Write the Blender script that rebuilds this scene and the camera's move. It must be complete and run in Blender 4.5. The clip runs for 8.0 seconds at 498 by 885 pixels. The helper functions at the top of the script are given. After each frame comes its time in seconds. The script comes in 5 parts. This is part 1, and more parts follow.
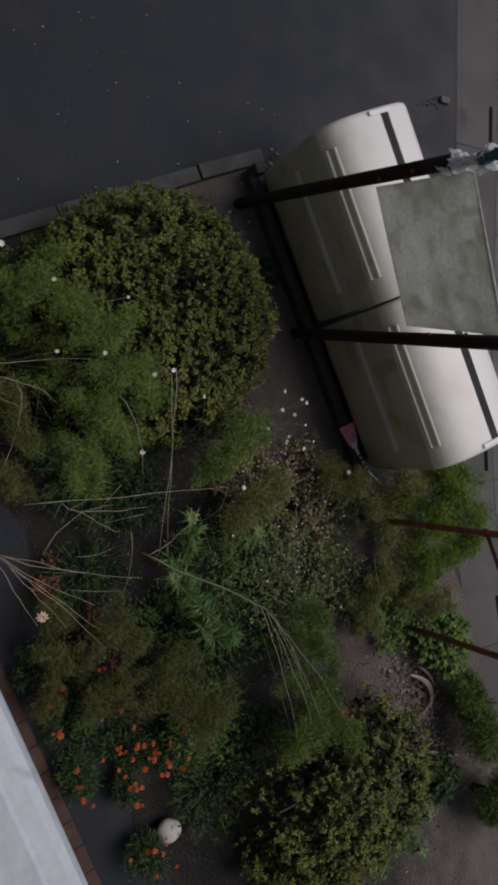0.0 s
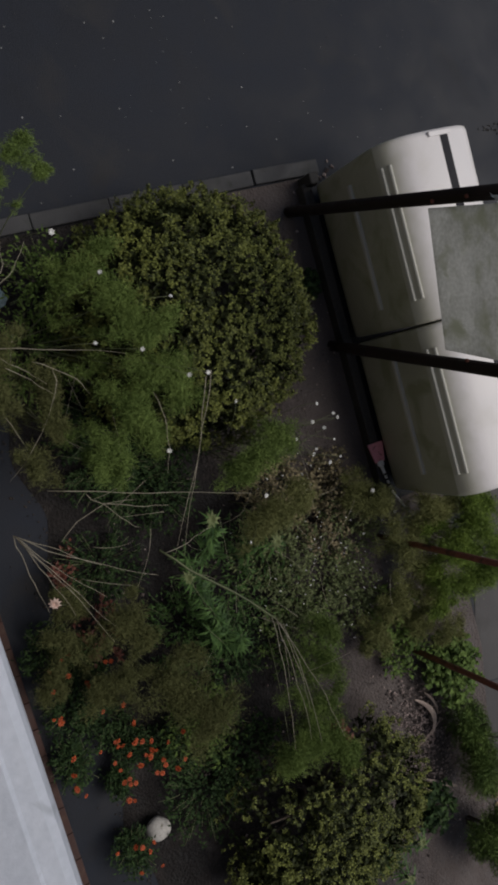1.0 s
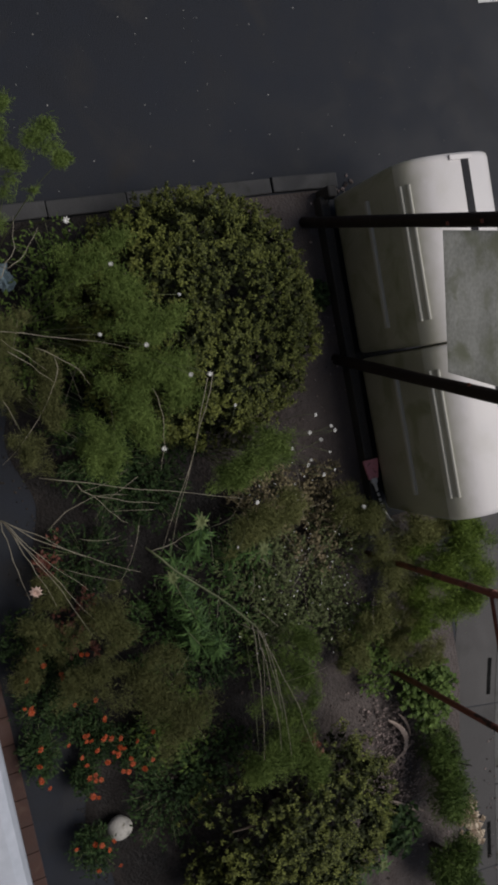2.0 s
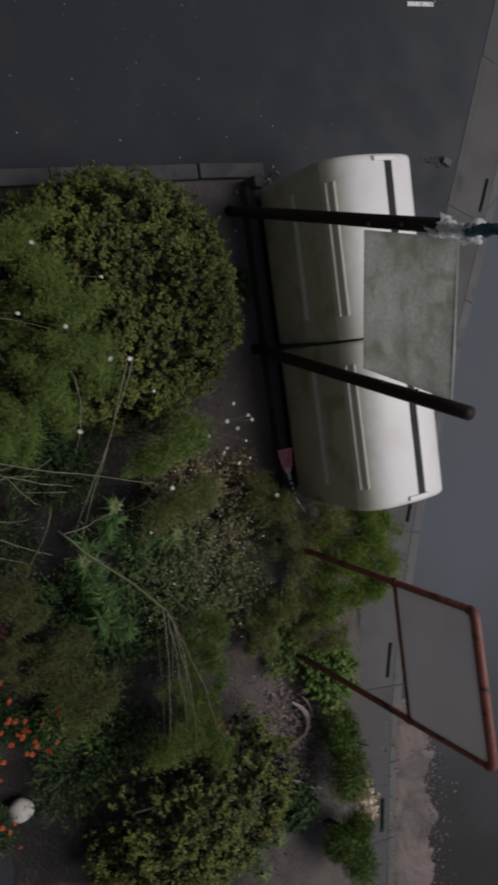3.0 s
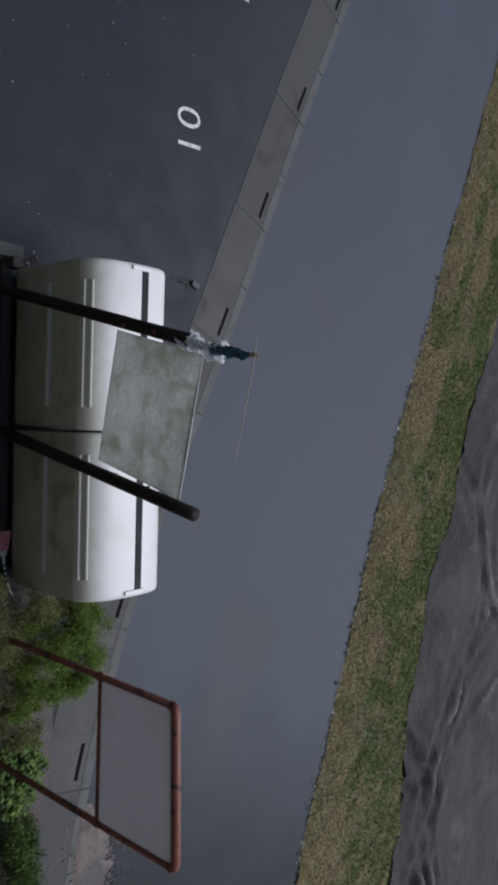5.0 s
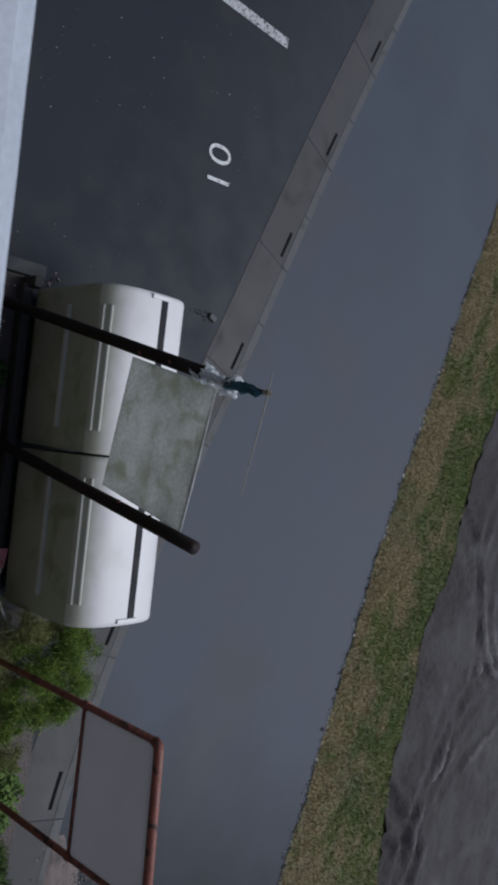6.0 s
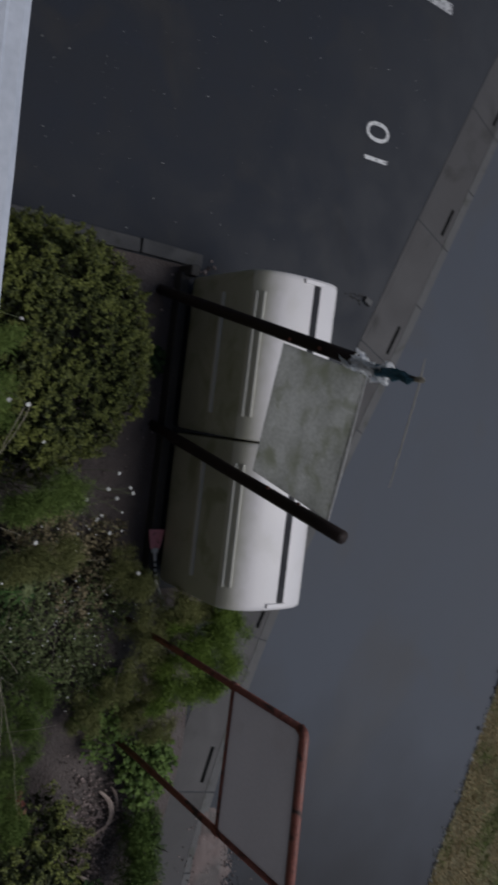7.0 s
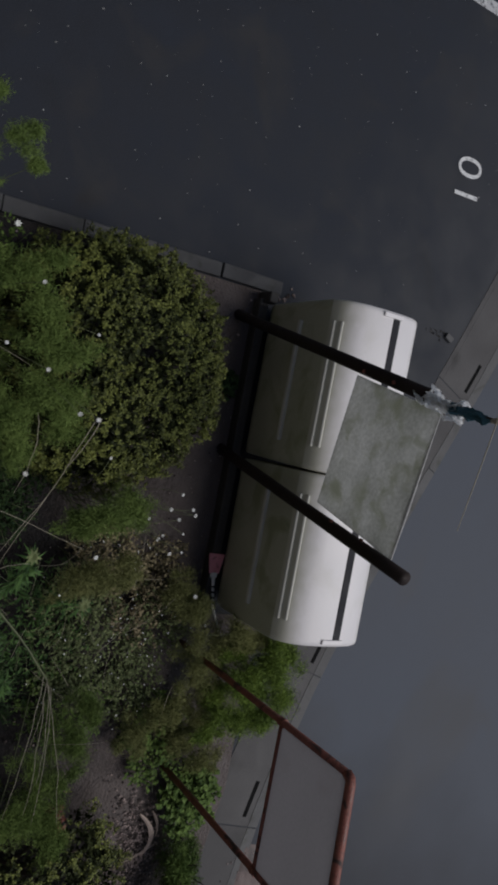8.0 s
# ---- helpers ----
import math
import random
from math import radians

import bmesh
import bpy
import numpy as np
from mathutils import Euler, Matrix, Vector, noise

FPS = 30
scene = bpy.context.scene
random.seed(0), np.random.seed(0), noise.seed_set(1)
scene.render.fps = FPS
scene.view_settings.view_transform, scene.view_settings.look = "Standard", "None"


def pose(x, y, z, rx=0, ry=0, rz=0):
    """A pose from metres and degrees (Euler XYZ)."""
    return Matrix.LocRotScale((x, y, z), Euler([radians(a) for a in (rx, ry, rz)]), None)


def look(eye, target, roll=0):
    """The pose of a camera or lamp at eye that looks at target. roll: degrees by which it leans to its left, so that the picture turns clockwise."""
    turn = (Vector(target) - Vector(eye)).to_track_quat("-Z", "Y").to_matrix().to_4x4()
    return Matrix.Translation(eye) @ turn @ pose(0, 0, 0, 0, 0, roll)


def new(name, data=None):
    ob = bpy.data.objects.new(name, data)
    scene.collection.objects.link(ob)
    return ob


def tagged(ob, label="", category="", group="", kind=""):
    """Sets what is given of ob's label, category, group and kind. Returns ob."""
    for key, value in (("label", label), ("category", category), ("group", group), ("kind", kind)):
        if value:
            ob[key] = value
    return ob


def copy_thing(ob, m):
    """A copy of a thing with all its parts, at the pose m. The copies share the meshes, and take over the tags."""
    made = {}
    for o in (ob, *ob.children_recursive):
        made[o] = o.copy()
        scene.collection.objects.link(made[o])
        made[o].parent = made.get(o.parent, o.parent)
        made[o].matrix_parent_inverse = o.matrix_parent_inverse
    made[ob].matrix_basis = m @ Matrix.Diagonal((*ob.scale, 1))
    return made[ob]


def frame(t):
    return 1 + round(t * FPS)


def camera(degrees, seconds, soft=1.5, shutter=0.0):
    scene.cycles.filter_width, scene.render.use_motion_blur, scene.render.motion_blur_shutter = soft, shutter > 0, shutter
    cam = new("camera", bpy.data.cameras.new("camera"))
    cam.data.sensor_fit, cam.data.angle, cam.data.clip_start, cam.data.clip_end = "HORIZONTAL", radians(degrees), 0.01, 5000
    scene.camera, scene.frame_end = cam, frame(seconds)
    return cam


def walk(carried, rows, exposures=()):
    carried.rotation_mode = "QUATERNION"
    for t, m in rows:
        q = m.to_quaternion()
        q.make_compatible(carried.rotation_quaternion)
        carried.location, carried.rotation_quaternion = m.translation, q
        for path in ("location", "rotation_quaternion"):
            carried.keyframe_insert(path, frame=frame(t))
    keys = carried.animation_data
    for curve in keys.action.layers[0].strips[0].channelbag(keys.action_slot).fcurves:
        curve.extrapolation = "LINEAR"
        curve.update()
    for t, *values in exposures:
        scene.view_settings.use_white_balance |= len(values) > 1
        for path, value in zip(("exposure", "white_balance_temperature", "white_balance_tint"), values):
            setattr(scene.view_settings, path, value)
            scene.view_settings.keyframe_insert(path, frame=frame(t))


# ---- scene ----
cam = camera(36.2, 8.0, soft=3.3, shutter=0.5)
PATH = [
    (0.0, (-0.184, -0.462, 6.038), (0.086, 0.306, 4.211), 86.58),
    (0.5, (-0.194, -0.468, 6.032), (0.059, 0.276, 4.193), 90.65),
    (1.0, (-0.208, -0.464, 6.036), (0.030, 0.249, 4.182), 91.34),
    (1.2, (-0.207, -0.464, 6.041), (0.026, 0.237, 4.182), 91.95),
    (2.5, (-0.173, -0.460, 6.024), (0.075, 0.327, 4.203), 97.25),
    (3.0, (-0.235, -0.484, 6.069), (0.066, 0.430, 4.316), 98.30),
    (3.5, (-0.220, -0.556, 6.104), (0.072, 0.512, 4.438), 99.56),
    (4.0, (-0.214, -0.618, 6.124), (0.029, 0.676, 4.618), 100.58),
    (4.5, (-0.219, -0.658, 6.116), (-0.057, 0.800, 4.758), 95.44),
    (4.7, (-0.208, -0.662, 6.122), (-0.089, 0.828, 4.792), 94.07),
    (5.8, (-0.236, -0.690, 6.094), (-0.234, 0.828, 4.791), 95.88),
    (6.0, (-0.228, -0.667, 6.084), (-0.235, 0.833, 4.761), 96.23),
    (6.5, (-0.240, -0.634, 6.100), (-0.177, 0.746, 4.654), 98.23),
    (7.0, (-0.258, -0.579, 6.078), (-0.175, 0.621, 4.481), 100.06),
    (7.5, (-0.274, -0.523, 6.053), (-0.236, 0.568, 4.377), 100.61),
    (8.0, (-0.268, -0.507, 6.041), (-0.227, 0.530, 4.331), 102.72),
]
walk(cam, [(t, look(eye, target, roll)) for t, eye, target, roll in PATH],
     [(0.0, 0.1, 6600, 10), (2.5, 0.1, 6600, 10), (3.2, 0.15, 6450, 10), (4.0, 0.37, 6050, 9), (4.7, 0.5, 5850, 8), (6.0, 0.26, 5750, 8), (6.5, 0.12, 5900, 9), (7.0, -0.15, 6100, 10), (7.5, -0.16, 6200, 10), (8.0, 0.0, 6250, 10)])

# ---- light: a dull, late, overcast sky ----
world = bpy.data.worlds.new("world")
scene.world = world
world.use_nodes = True
wn = world.node_tree
sky = wn.nodes.new("ShaderNodeTexSky")
sky.sky_type = "NISHITA"
sky.sun_disc = False
sky.sun_elevation = radians(56)
sky.sun_rotation = radians(20)
sky.air_density, sky.dust_density, sky.ozone_density = 1.0, 1.5, 1.5
wn.links.new(sky.outputs[0], wn.nodes["Background"].inputs[0])
wn.nodes["Background"].inputs[1].default_value = 0.045
sun = new("sun", bpy.data.lights.new("sun", "SUN"))
sun.data.energy = 1.9
sun.data.angle = radians(45)
sun.data.color = (1.0, 0.95, 0.9)
sun.matrix_world = look((0, 0, 20), (-1.5, -6.0, 11), 0)


# ---- materials ----
def mat(name, dark, light, rough=0.7, fine=60.0, coarse=4.0, bump=0.2, metal=0.0, spec=0.5, stain=None, stain_scale=1.5,
        stain_at=0.55, island=0.0, per_object=0.0, rough_var=0.15, bump_dist=0.004, trans=0.0, thin=0.0):
    """Two-scale noise between two colours, stains of a third, and a fine relief."""
    m = bpy.data.materials.new(name)
    m.use_nodes = True
    t = m.node_tree
    n, l = t.nodes, t.links
    bsdf = n["Principled BSDF"]
    co = n.new("ShaderNodeTexCoord")
    geo = n.new("ShaderNodeNewGeometry")

    def tex(scale, detail=5.0, distortion=0.0):
        k = n.new("ShaderNodeTexNoise")
        k.inputs["Scale"].default_value = scale
        k.inputs["Detail"].default_value = detail
        k.inputs["Distortion"].default_value = distortion
        l.new(geo.outputs["Position"], k.inputs["Vector"])
        return k

    a, b = tex(fine), tex(coarse, 4.0, 0.4)
    mixv = n.new("ShaderNodeMath")
    mixv.operation = "MULTIPLY_ADD"
    l.new(a.outputs[0], mixv.inputs[0])
    mixv.inputs[1].default_value = 0.5
    half = n.new("ShaderNodeMath")
    half.operation = "MULTIPLY"
    l.new(b.outputs[0], half.inputs[0])
    half.inputs[1].default_value = 0.5
    l.new(half.outputs[0], mixv.inputs[2])
    value = mixv.outputs[0]
    for source, amount in (("Random Per Island", island),):
        if amount:
            k = n.new("ShaderNodeMath")
            k.operation = "MULTIPLY_ADD"
            l.new(geo.outputs[source], k.inputs[0])
            k.inputs[1].default_value = amount
            sub = n.new("ShaderNodeMath")
            sub.operation = "SUBTRACT"
            l.new(value, sub.inputs[0])
            sub.inputs[1].default_value = amount / 2
            l.new(sub.outputs[0], k.inputs[2])
            value = k.outputs[0]
    if per_object:
        info = n.new("ShaderNodeObjectInfo")
        k = n.new("ShaderNodeMath")
        k.operation = "MULTIPLY_ADD"
        l.new(info.outputs["Random"], k.inputs[0])
        k.inputs[1].default_value = per_object
        l.new(value, k.inputs[2])
        value = k.outputs[0]
    ramp = n.new("ShaderNodeValToRGB")
    ramp.color_ramp.elements[0].position, ramp.color_ramp.elements[1].position = 0.3, 0.72
    ramp.color_ramp.elements[0].color = (*dark, 1)
    ramp.color_ramp.elements[1].color = (*light, 1)
    l.new(value, ramp.inputs[0])
    colour = ramp.outputs[0]
    if stain:
        s = tex(stain_scale, 6.0, 0.6)
        r = n.new("ShaderNodeValToRGB")
        r.color_ramp.elements[0].position, r.color_ramp.elements[1].position = stain_at, stain_at + 0.14
        l.new(s.outputs[0], r.inputs[0])
        mix = n.new("ShaderNodeMix")
        mix.data_type = "RGBA"
        l.new(r.outputs[0], mix.inputs[0])
        l.new(colour, mix.inputs[6])
        mix.inputs[7].default_value = (*stain, 1)
        colour = mix.outputs[2]
    l.new(colour, bsdf.inputs["Base Color"])
    rr = n.new("ShaderNodeMapRange")
    l.new(b.outputs[0], rr.inputs[0])
    rr.inputs[1].default_value, rr.inputs[2].default_value = 0.3, 0.7
    rr.inputs[3].default_value, rr.inputs[4].default_value = max(0.03, rough - rough_var), min(1.0, rough + rough_var)
    l.new(rr.outputs[0], bsdf.inputs["Roughness"])
    bsdf.inputs["Metallic"].default_value = metal
    bsdf.inputs["Specular IOR Level"].default_value = spec
    if trans:
        bsdf.inputs["Transmission Weight"].default_value = trans
    if thin:
        tl = n.new("ShaderNodeBsdfTranslucent")
        l.new(colour, tl.inputs["Color"])
        ms = n.new("ShaderNodeMixShader")
        ms.inputs[0].default_value = thin
        l.new(bsdf.outputs[0], ms.inputs[1])
        l.new(tl.outputs[0], ms.inputs[2])
        l.new(ms.outputs[0], n["Material Output"].inputs["Surface"])
    if bump:
        bp = n.new("ShaderNodeBump")
        bp.inputs["Strength"].default_value = bump
        bp.inputs["Distance"].default_value = bump_dist
        l.new(a.outputs[0], bp.inputs["Height"])
        l.new(bp.outputs[0], bsdf.inputs["Normal"])
    return m


ASPHALT_LOT = mat("lot_asphalt", (0.0055, 0.007, 0.0115), (0.0215, 0.0262, 0.038), 0.66, 110, 2.6, 0.8, spec=0.28, stain=(0.0215, 0.022, 0.025), stain_scale=1.3, rough_var=0.1)
ASPHALT_ROAD = mat("road_asphalt", (0.047, 0.053, 0.068), (0.073, 0.084, 0.107), 0.62, 180, 0.6, 0.3, stain=(0.062, 0.065, 0.074), stain_scale=0.5, rough_var=0.03)


def dim_reflection(m):
    """The road darkens to brown along its own line for a dark reflection in its wet surface, with an uneven border."""
    t = m.node_tree
    n, l = t.nodes, t.links
    bsdf = n["Principled BSDF"]
    old = bsdf.inputs["Base Color"].links[0].from_socket
    geo = n.new("ShaderNodeNewGeometry")
    dot = n.new("ShaderNodeVectorMath")
    dot.operation = "DOT_PRODUCT"
    dot.inputs[1].default_value = (0.913, -0.407, 0)
    l.new(geo.outputs["Position"], dot.inputs[0])
    k = n.new("ShaderNodeTexNoise")
    k.inputs["Scale"].default_value = 1.1
    k.inputs["Detail"].default_value = 6.0
    l.new(geo.outputs["Position"], k.inputs["Vector"])
    add = n.new("ShaderNodeMath")
    add.operation = "MULTIPLY_ADD"
    l.new(k.outputs[0], add.inputs[0])
    add.inputs[1].default_value = 1.6
    l.new(dot.outputs["Value"], add.inputs[2])
    r = n.new("ShaderNodeMapRange")
    l.new(add.outputs[0], r.inputs[0])
    r.inputs[1].default_value, r.inputs[2].default_value = 1.0, 4.2
    mix = n.new("ShaderNodeMix")
    mix.data_type = "RGBA"
    l.new(r.outputs[0], mix.inputs[0])
    l.new(old, mix.inputs[6])
    mix.inputs[7].default_value = (0.014, 0.0125, 0.0125, 1)
    l.new(mix.outputs[2], bsdf.inputs["Base Color"])
    gloss = n.new("ShaderNodeMapRange")
    l.new(r.outputs[0], gloss.inputs[0])
    gloss.inputs[3].default_value, gloss.inputs[4].default_value = 0.26, 0.18
    l.new(gloss.outputs[0], bsdf.inputs["Specular IOR Level"])


dim_reflection(ASPHALT_ROAD)


def pale_margin(m, colour):
    """Asphalt that is paler along the gutter, with an uneven border."""
    t = m.node_tree
    n, l = t.nodes, t.links
    bsdf = n["Principled BSDF"]
    old = bsdf.inputs["Base Color"].links[0].from_socket
    geo = n.new("ShaderNodeNewGeometry")
    dot = n.new("ShaderNodeVectorMath")
    dot.operation = "DOT_PRODUCT"
    dot.inputs[1].default_value = (0.407, 0.913, 0)
    l.new(geo.outputs["Position"], dot.inputs[0])
    k = n.new("ShaderNodeTexNoise")
    k.inputs["Scale"].default_value = 1.6
    k.inputs["Detail"].default_value = 7.0
    l.new(geo.outputs["Position"], k.inputs["Vector"])
    add = n.new("ShaderNodeMath")
    add.operation = "MULTIPLY_ADD"
    l.new(k.outputs[0], add.inputs[0])
    add.inputs[1].default_value = 1.6
    l.new(dot.outputs["Value"], add.inputs[2])
    r = n.new("ShaderNodeMapRange")
    l.new(add.outputs[0], r.inputs[0])
    r.inputs[1].default_value, r.inputs[2].default_value = 3.2, 5.6
    r.inputs[4].default_value = 0.85
    mix = n.new("ShaderNodeMix")
    mix.data_type = "RGBA"
    l.new(r.outputs[0], mix.inputs[0])
    l.new(old, mix.inputs[6])
    mix.inputs[7].default_value = (*colour, 1)
    l.new(mix.outputs[2], bsdf.inputs["Base Color"])


pale_margin(ASPHALT_LOT, (0.036, 0.038, 0.044))
GUTTER = mat("gutter_concrete", (0.044, 0.042, 0.043), (0.082, 0.078, 0.077), 0.62, 120, 2.2, 0.4, stain=(0.042, 0.04, 0.038), stain_scale=1.6, per_object=0.1, spec=0.25)
EDGING = mat("edging_concrete", (0.026, 0.027, 0.03), (0.05, 0.05, 0.053), 0.7, 90, 4.0, 0.5, stain=(0.024, 0.026, 0.022), stain_scale=5, per_object=0.1)
KERB = mat("kerb_concrete", (0.06, 0.06, 0.061), (0.115, 0.112, 0.11), 0.8, 90, 3.0, 0.5, stain=(0.06, 0.06, 0.05), stain_scale=4, per_object=0.1)
PINK_PAVE = mat("pink_paving", (0.075, 0.054, 0.049), (0.16, 0.115, 0.104), 0.6, 60, 2, 0.6, stain=(0.06, 0.047, 0.043), stain_scale=2.5, stain_at=0.48, per_object=0.1)
BRICK = mat("edging_brick", (0.032, 0.016, 0.013), (0.07, 0.034, 0.027), 0.85, 90, 6, 0.5, stain=(0.08, 0.05, 0.04), stain_scale=6, per_object=0.15)
SOIL = mat("bed_soil", (0.005, 0.0043, 0.0042), (0.026, 0.022, 0.0215), 0.8, 45, 5, 1.0, stain=(0.042, 0.035, 0.033), stain_scale=3, spec=0.3, bump_dist=0.02, rough_var=0.3)


def pale_side(m, colour):
    """Soil that is paler on the side away from the house, with an uneven border."""
    t = m.node_tree
    n, l = t.nodes, t.links
    bsdf = n["Principled BSDF"]
    old = bsdf.inputs["Base Color"].links[0].from_socket
    geo = n.new("ShaderNodeNewGeometry")
    sep = n.new("ShaderNodeSeparateXYZ")
    l.new(geo.outputs["Position"], sep.inputs[0])
    total = sep.outputs["Y"]
    for scale, amount in ((2.2, 1.0), (28.0, 0.9)):
        k = n.new("ShaderNodeTexNoise")
        k.inputs["Scale"].default_value = scale
        k.inputs["Detail"].default_value = 6.0
        l.new(geo.outputs["Position"], k.inputs["Vector"])
        add = n.new("ShaderNodeMath")
        add.operation = "MULTIPLY_ADD"
        l.new(k.outputs[0], add.inputs[0])
        add.inputs[1].default_value = amount
        l.new(total, add.inputs[2])
        total = add.outputs[0]
    r = n.new("ShaderNodeMapRange")
    l.new(total, r.inputs[0])
    r.inputs[1].default_value, r.inputs[2].default_value = 2.5, 3.5
    r.inputs[4].default_value = 0.85
    mix = n.new("ShaderNodeMix")
    mix.data_type = "RGBA"
    l.new(r.outputs[0], mix.inputs[0])
    l.new(old, mix.inputs[6])
    mix.inputs[7].default_value = (*colour, 1)
    l.new(mix.outputs[2], bsdf.inputs["Base Color"])


pale_side(SOIL, (0.12, 0.099, 0.093))
DIRT = mat("dirt", (0.024, 0.02, 0.02), (0.06, 0.051, 0.051), 0.78, 9, 1.2, 0.9, stain=(0.033, 0.027, 0.026), stain_scale=0.6, spec=0.3, bump_dist=0.03, rough_var=0.12)


def pale_crests(m, colour):
    """Mud that is paler on its crests."""
    t = m.node_tree
    n, l = t.nodes, t.links
    bsdf = n["Principled BSDF"]
    old = bsdf.inputs["Base Color"].links[0].from_socket
    geo = n.new("ShaderNodeNewGeometry")
    sep = n.new("ShaderNodeSeparateXYZ")
    l.new(geo.outputs["Position"], sep.inputs[0])
    k = n.new("ShaderNodeTexNoise")
    k.inputs["Scale"].default_value = 5.0
    k.inputs["Detail"].default_value = 6.0
    l.new(geo.outputs["Position"], k.inputs["Vector"])
    add = n.new("ShaderNodeMath")
    add.operation = "MULTIPLY_ADD"
    l.new(k.outputs[0], add.inputs[0])
    add.inputs[1].default_value = 0.09
    l.new(sep.outputs["Z"], add.inputs[2])
    r = n.new("ShaderNodeMapRange")
    l.new(add.outputs[0], r.inputs[0])
    r.inputs[1].default_value, r.inputs[2].default_value = 0.225, 0.29
    r.inputs[4].default_value = 0.9
    mix = n.new("ShaderNodeMix")
    mix.data_type = "RGBA"
    l.new(r.outputs[0], mix.inputs[0])
    l.new(old, mix.inputs[6])
    mix.inputs[7].default_value = (*colour, 1)
    l.new(mix.outputs[2], bsdf.inputs["Base Color"])


pale_crests(DIRT, (0.125, 0.112, 0.113))
TURF = mat("turf", (0.1, 0.09, 0.038), (0.2, 0.165, 0.085), 0.9, 25, 0.9, 0.8, stain=(0.07, 0.095, 0.028), stain_scale=0.8, stain_at=0.5, bump_dist=0.02)
BLADE = mat("grass_blade", (0.1, 0.135, 0.032), (0.18, 0.222, 0.065), 0.8, 5, 0.9, 0, island=0.1, spec=0.15)
STRAW_BLADE = mat("straw_blade", (0.28, 0.22, 0.115), (0.46, 0.37, 0.21), 0.8, 5, 0.9, 0, island=0.1, spec=0.15)
PAINT = mat("road_paint", (0.5, 0.5, 0.5), (0.8, 0.8, 0.79), 0.7, 160, 12, 0.5, stain=(0.13, 0.13, 0.135), stain_scale=34, stain_at=0.55)
WORN_PAINT = mat("worn_road_paint", (0.3, 0.3, 0.31), (0.6, 0.6, 0.6), 0.7, 90, 14, 0.5, stain=(0.06, 0.062, 0.07), stain_scale=24, stain_at=0.5)
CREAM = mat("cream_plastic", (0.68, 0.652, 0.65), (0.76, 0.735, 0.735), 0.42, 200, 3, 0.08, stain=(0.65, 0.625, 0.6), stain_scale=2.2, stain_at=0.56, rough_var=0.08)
DRAIN = mat("drain_black", (0.003, 0.003, 0.003), (0.009, 0.009, 0.009), 0.9, 60, 6, 0.2, spec=0.1)
# Dark olive back: algae tint plus the shade facing the house, in one colour.
ALGAE_SHADE = mat("algae_shade_plastic", (0.32, 0.318, 0.235), (0.45, 0.445, 0.355), 0.5, 150, 2.5, 0.1, stain=(0.27, 0.28, 0.18), stain_scale=3.0, stain_at=0.5, rough_var=0.08)


def algae_shade_fringe(m, colour):
    """Olive of algae and shade painted from the body up on to the lid, with an uneven upper border."""
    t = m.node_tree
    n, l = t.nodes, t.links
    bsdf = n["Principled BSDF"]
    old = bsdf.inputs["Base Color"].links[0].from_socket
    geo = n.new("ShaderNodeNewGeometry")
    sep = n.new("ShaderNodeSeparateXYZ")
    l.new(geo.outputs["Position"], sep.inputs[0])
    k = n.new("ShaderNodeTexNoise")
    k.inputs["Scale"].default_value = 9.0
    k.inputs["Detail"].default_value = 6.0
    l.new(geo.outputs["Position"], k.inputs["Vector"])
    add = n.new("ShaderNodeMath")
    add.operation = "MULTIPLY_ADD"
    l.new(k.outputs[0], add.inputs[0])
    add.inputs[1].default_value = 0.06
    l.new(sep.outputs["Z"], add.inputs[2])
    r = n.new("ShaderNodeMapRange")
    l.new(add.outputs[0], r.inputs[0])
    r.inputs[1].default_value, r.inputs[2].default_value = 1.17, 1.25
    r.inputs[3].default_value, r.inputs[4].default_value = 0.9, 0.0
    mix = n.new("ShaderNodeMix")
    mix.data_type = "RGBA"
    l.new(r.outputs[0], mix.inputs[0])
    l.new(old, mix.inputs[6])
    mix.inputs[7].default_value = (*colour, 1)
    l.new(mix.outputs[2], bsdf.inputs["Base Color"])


algae_shade_fringe(CREAM, (0.42, 0.415, 0.33))
RIB = mat("pale_rib_plastic", (0.41, 0.405, 0.36), (0.53, 0.525, 0.475), 0.6, 150, 4, 0.1)
SLOT = mat("dark_rubber", (0.014, 0.014, 0.017), (0.032, 0.032, 0.037), 0.7, 60, 6, 0.2, spec=0.2)
RAIL = mat("black_timber", (0.022, 0.021, 0.02), (0.066, 0.06, 0.055), 0.75, 60, 5, 0.6)
POST = mat("dark_post_timber", (0.009, 0.007, 0.006), (0.035, 0.023, 0.02), 0.6, 110, 8, 0.6, stain=(0.06, 0.04, 0.035), stain_scale=22, stain_at=0.66, spec=0.22)
BOARD = mat("weathered_plastic_sheet", (0.42, 0.425, 0.4), (0.74, 0.74, 0.725), 0.6, 45, 4, 0.5, stain=(0.44, 0.45, 0.385), stain_scale=7, stain_at=0.52, thin=0.8)
BOARD_EDGE = mat("board_edge", (0.22, 0.22, 0.21), (0.5, 0.5, 0.49), 0.7, 30, 9, 0.3)
RUST = mat("rusty_red_tube", (0.1, 0.028, 0.018), (0.3, 0.1, 0.07), 0.6, 80, 9, 0.5, stain=(0.035, 0.018, 0.014), stain_scale=9, stain_at=0.52)
PANEL = mat("grey_plastic_panel", (0.4, 0.39, 0.4), (0.47, 0.455, 0.465), 0.4, 40, 1.5, 0.1, stain=(0.4, 0.38, 0.385), stain_scale=2.5, thin=0.8)
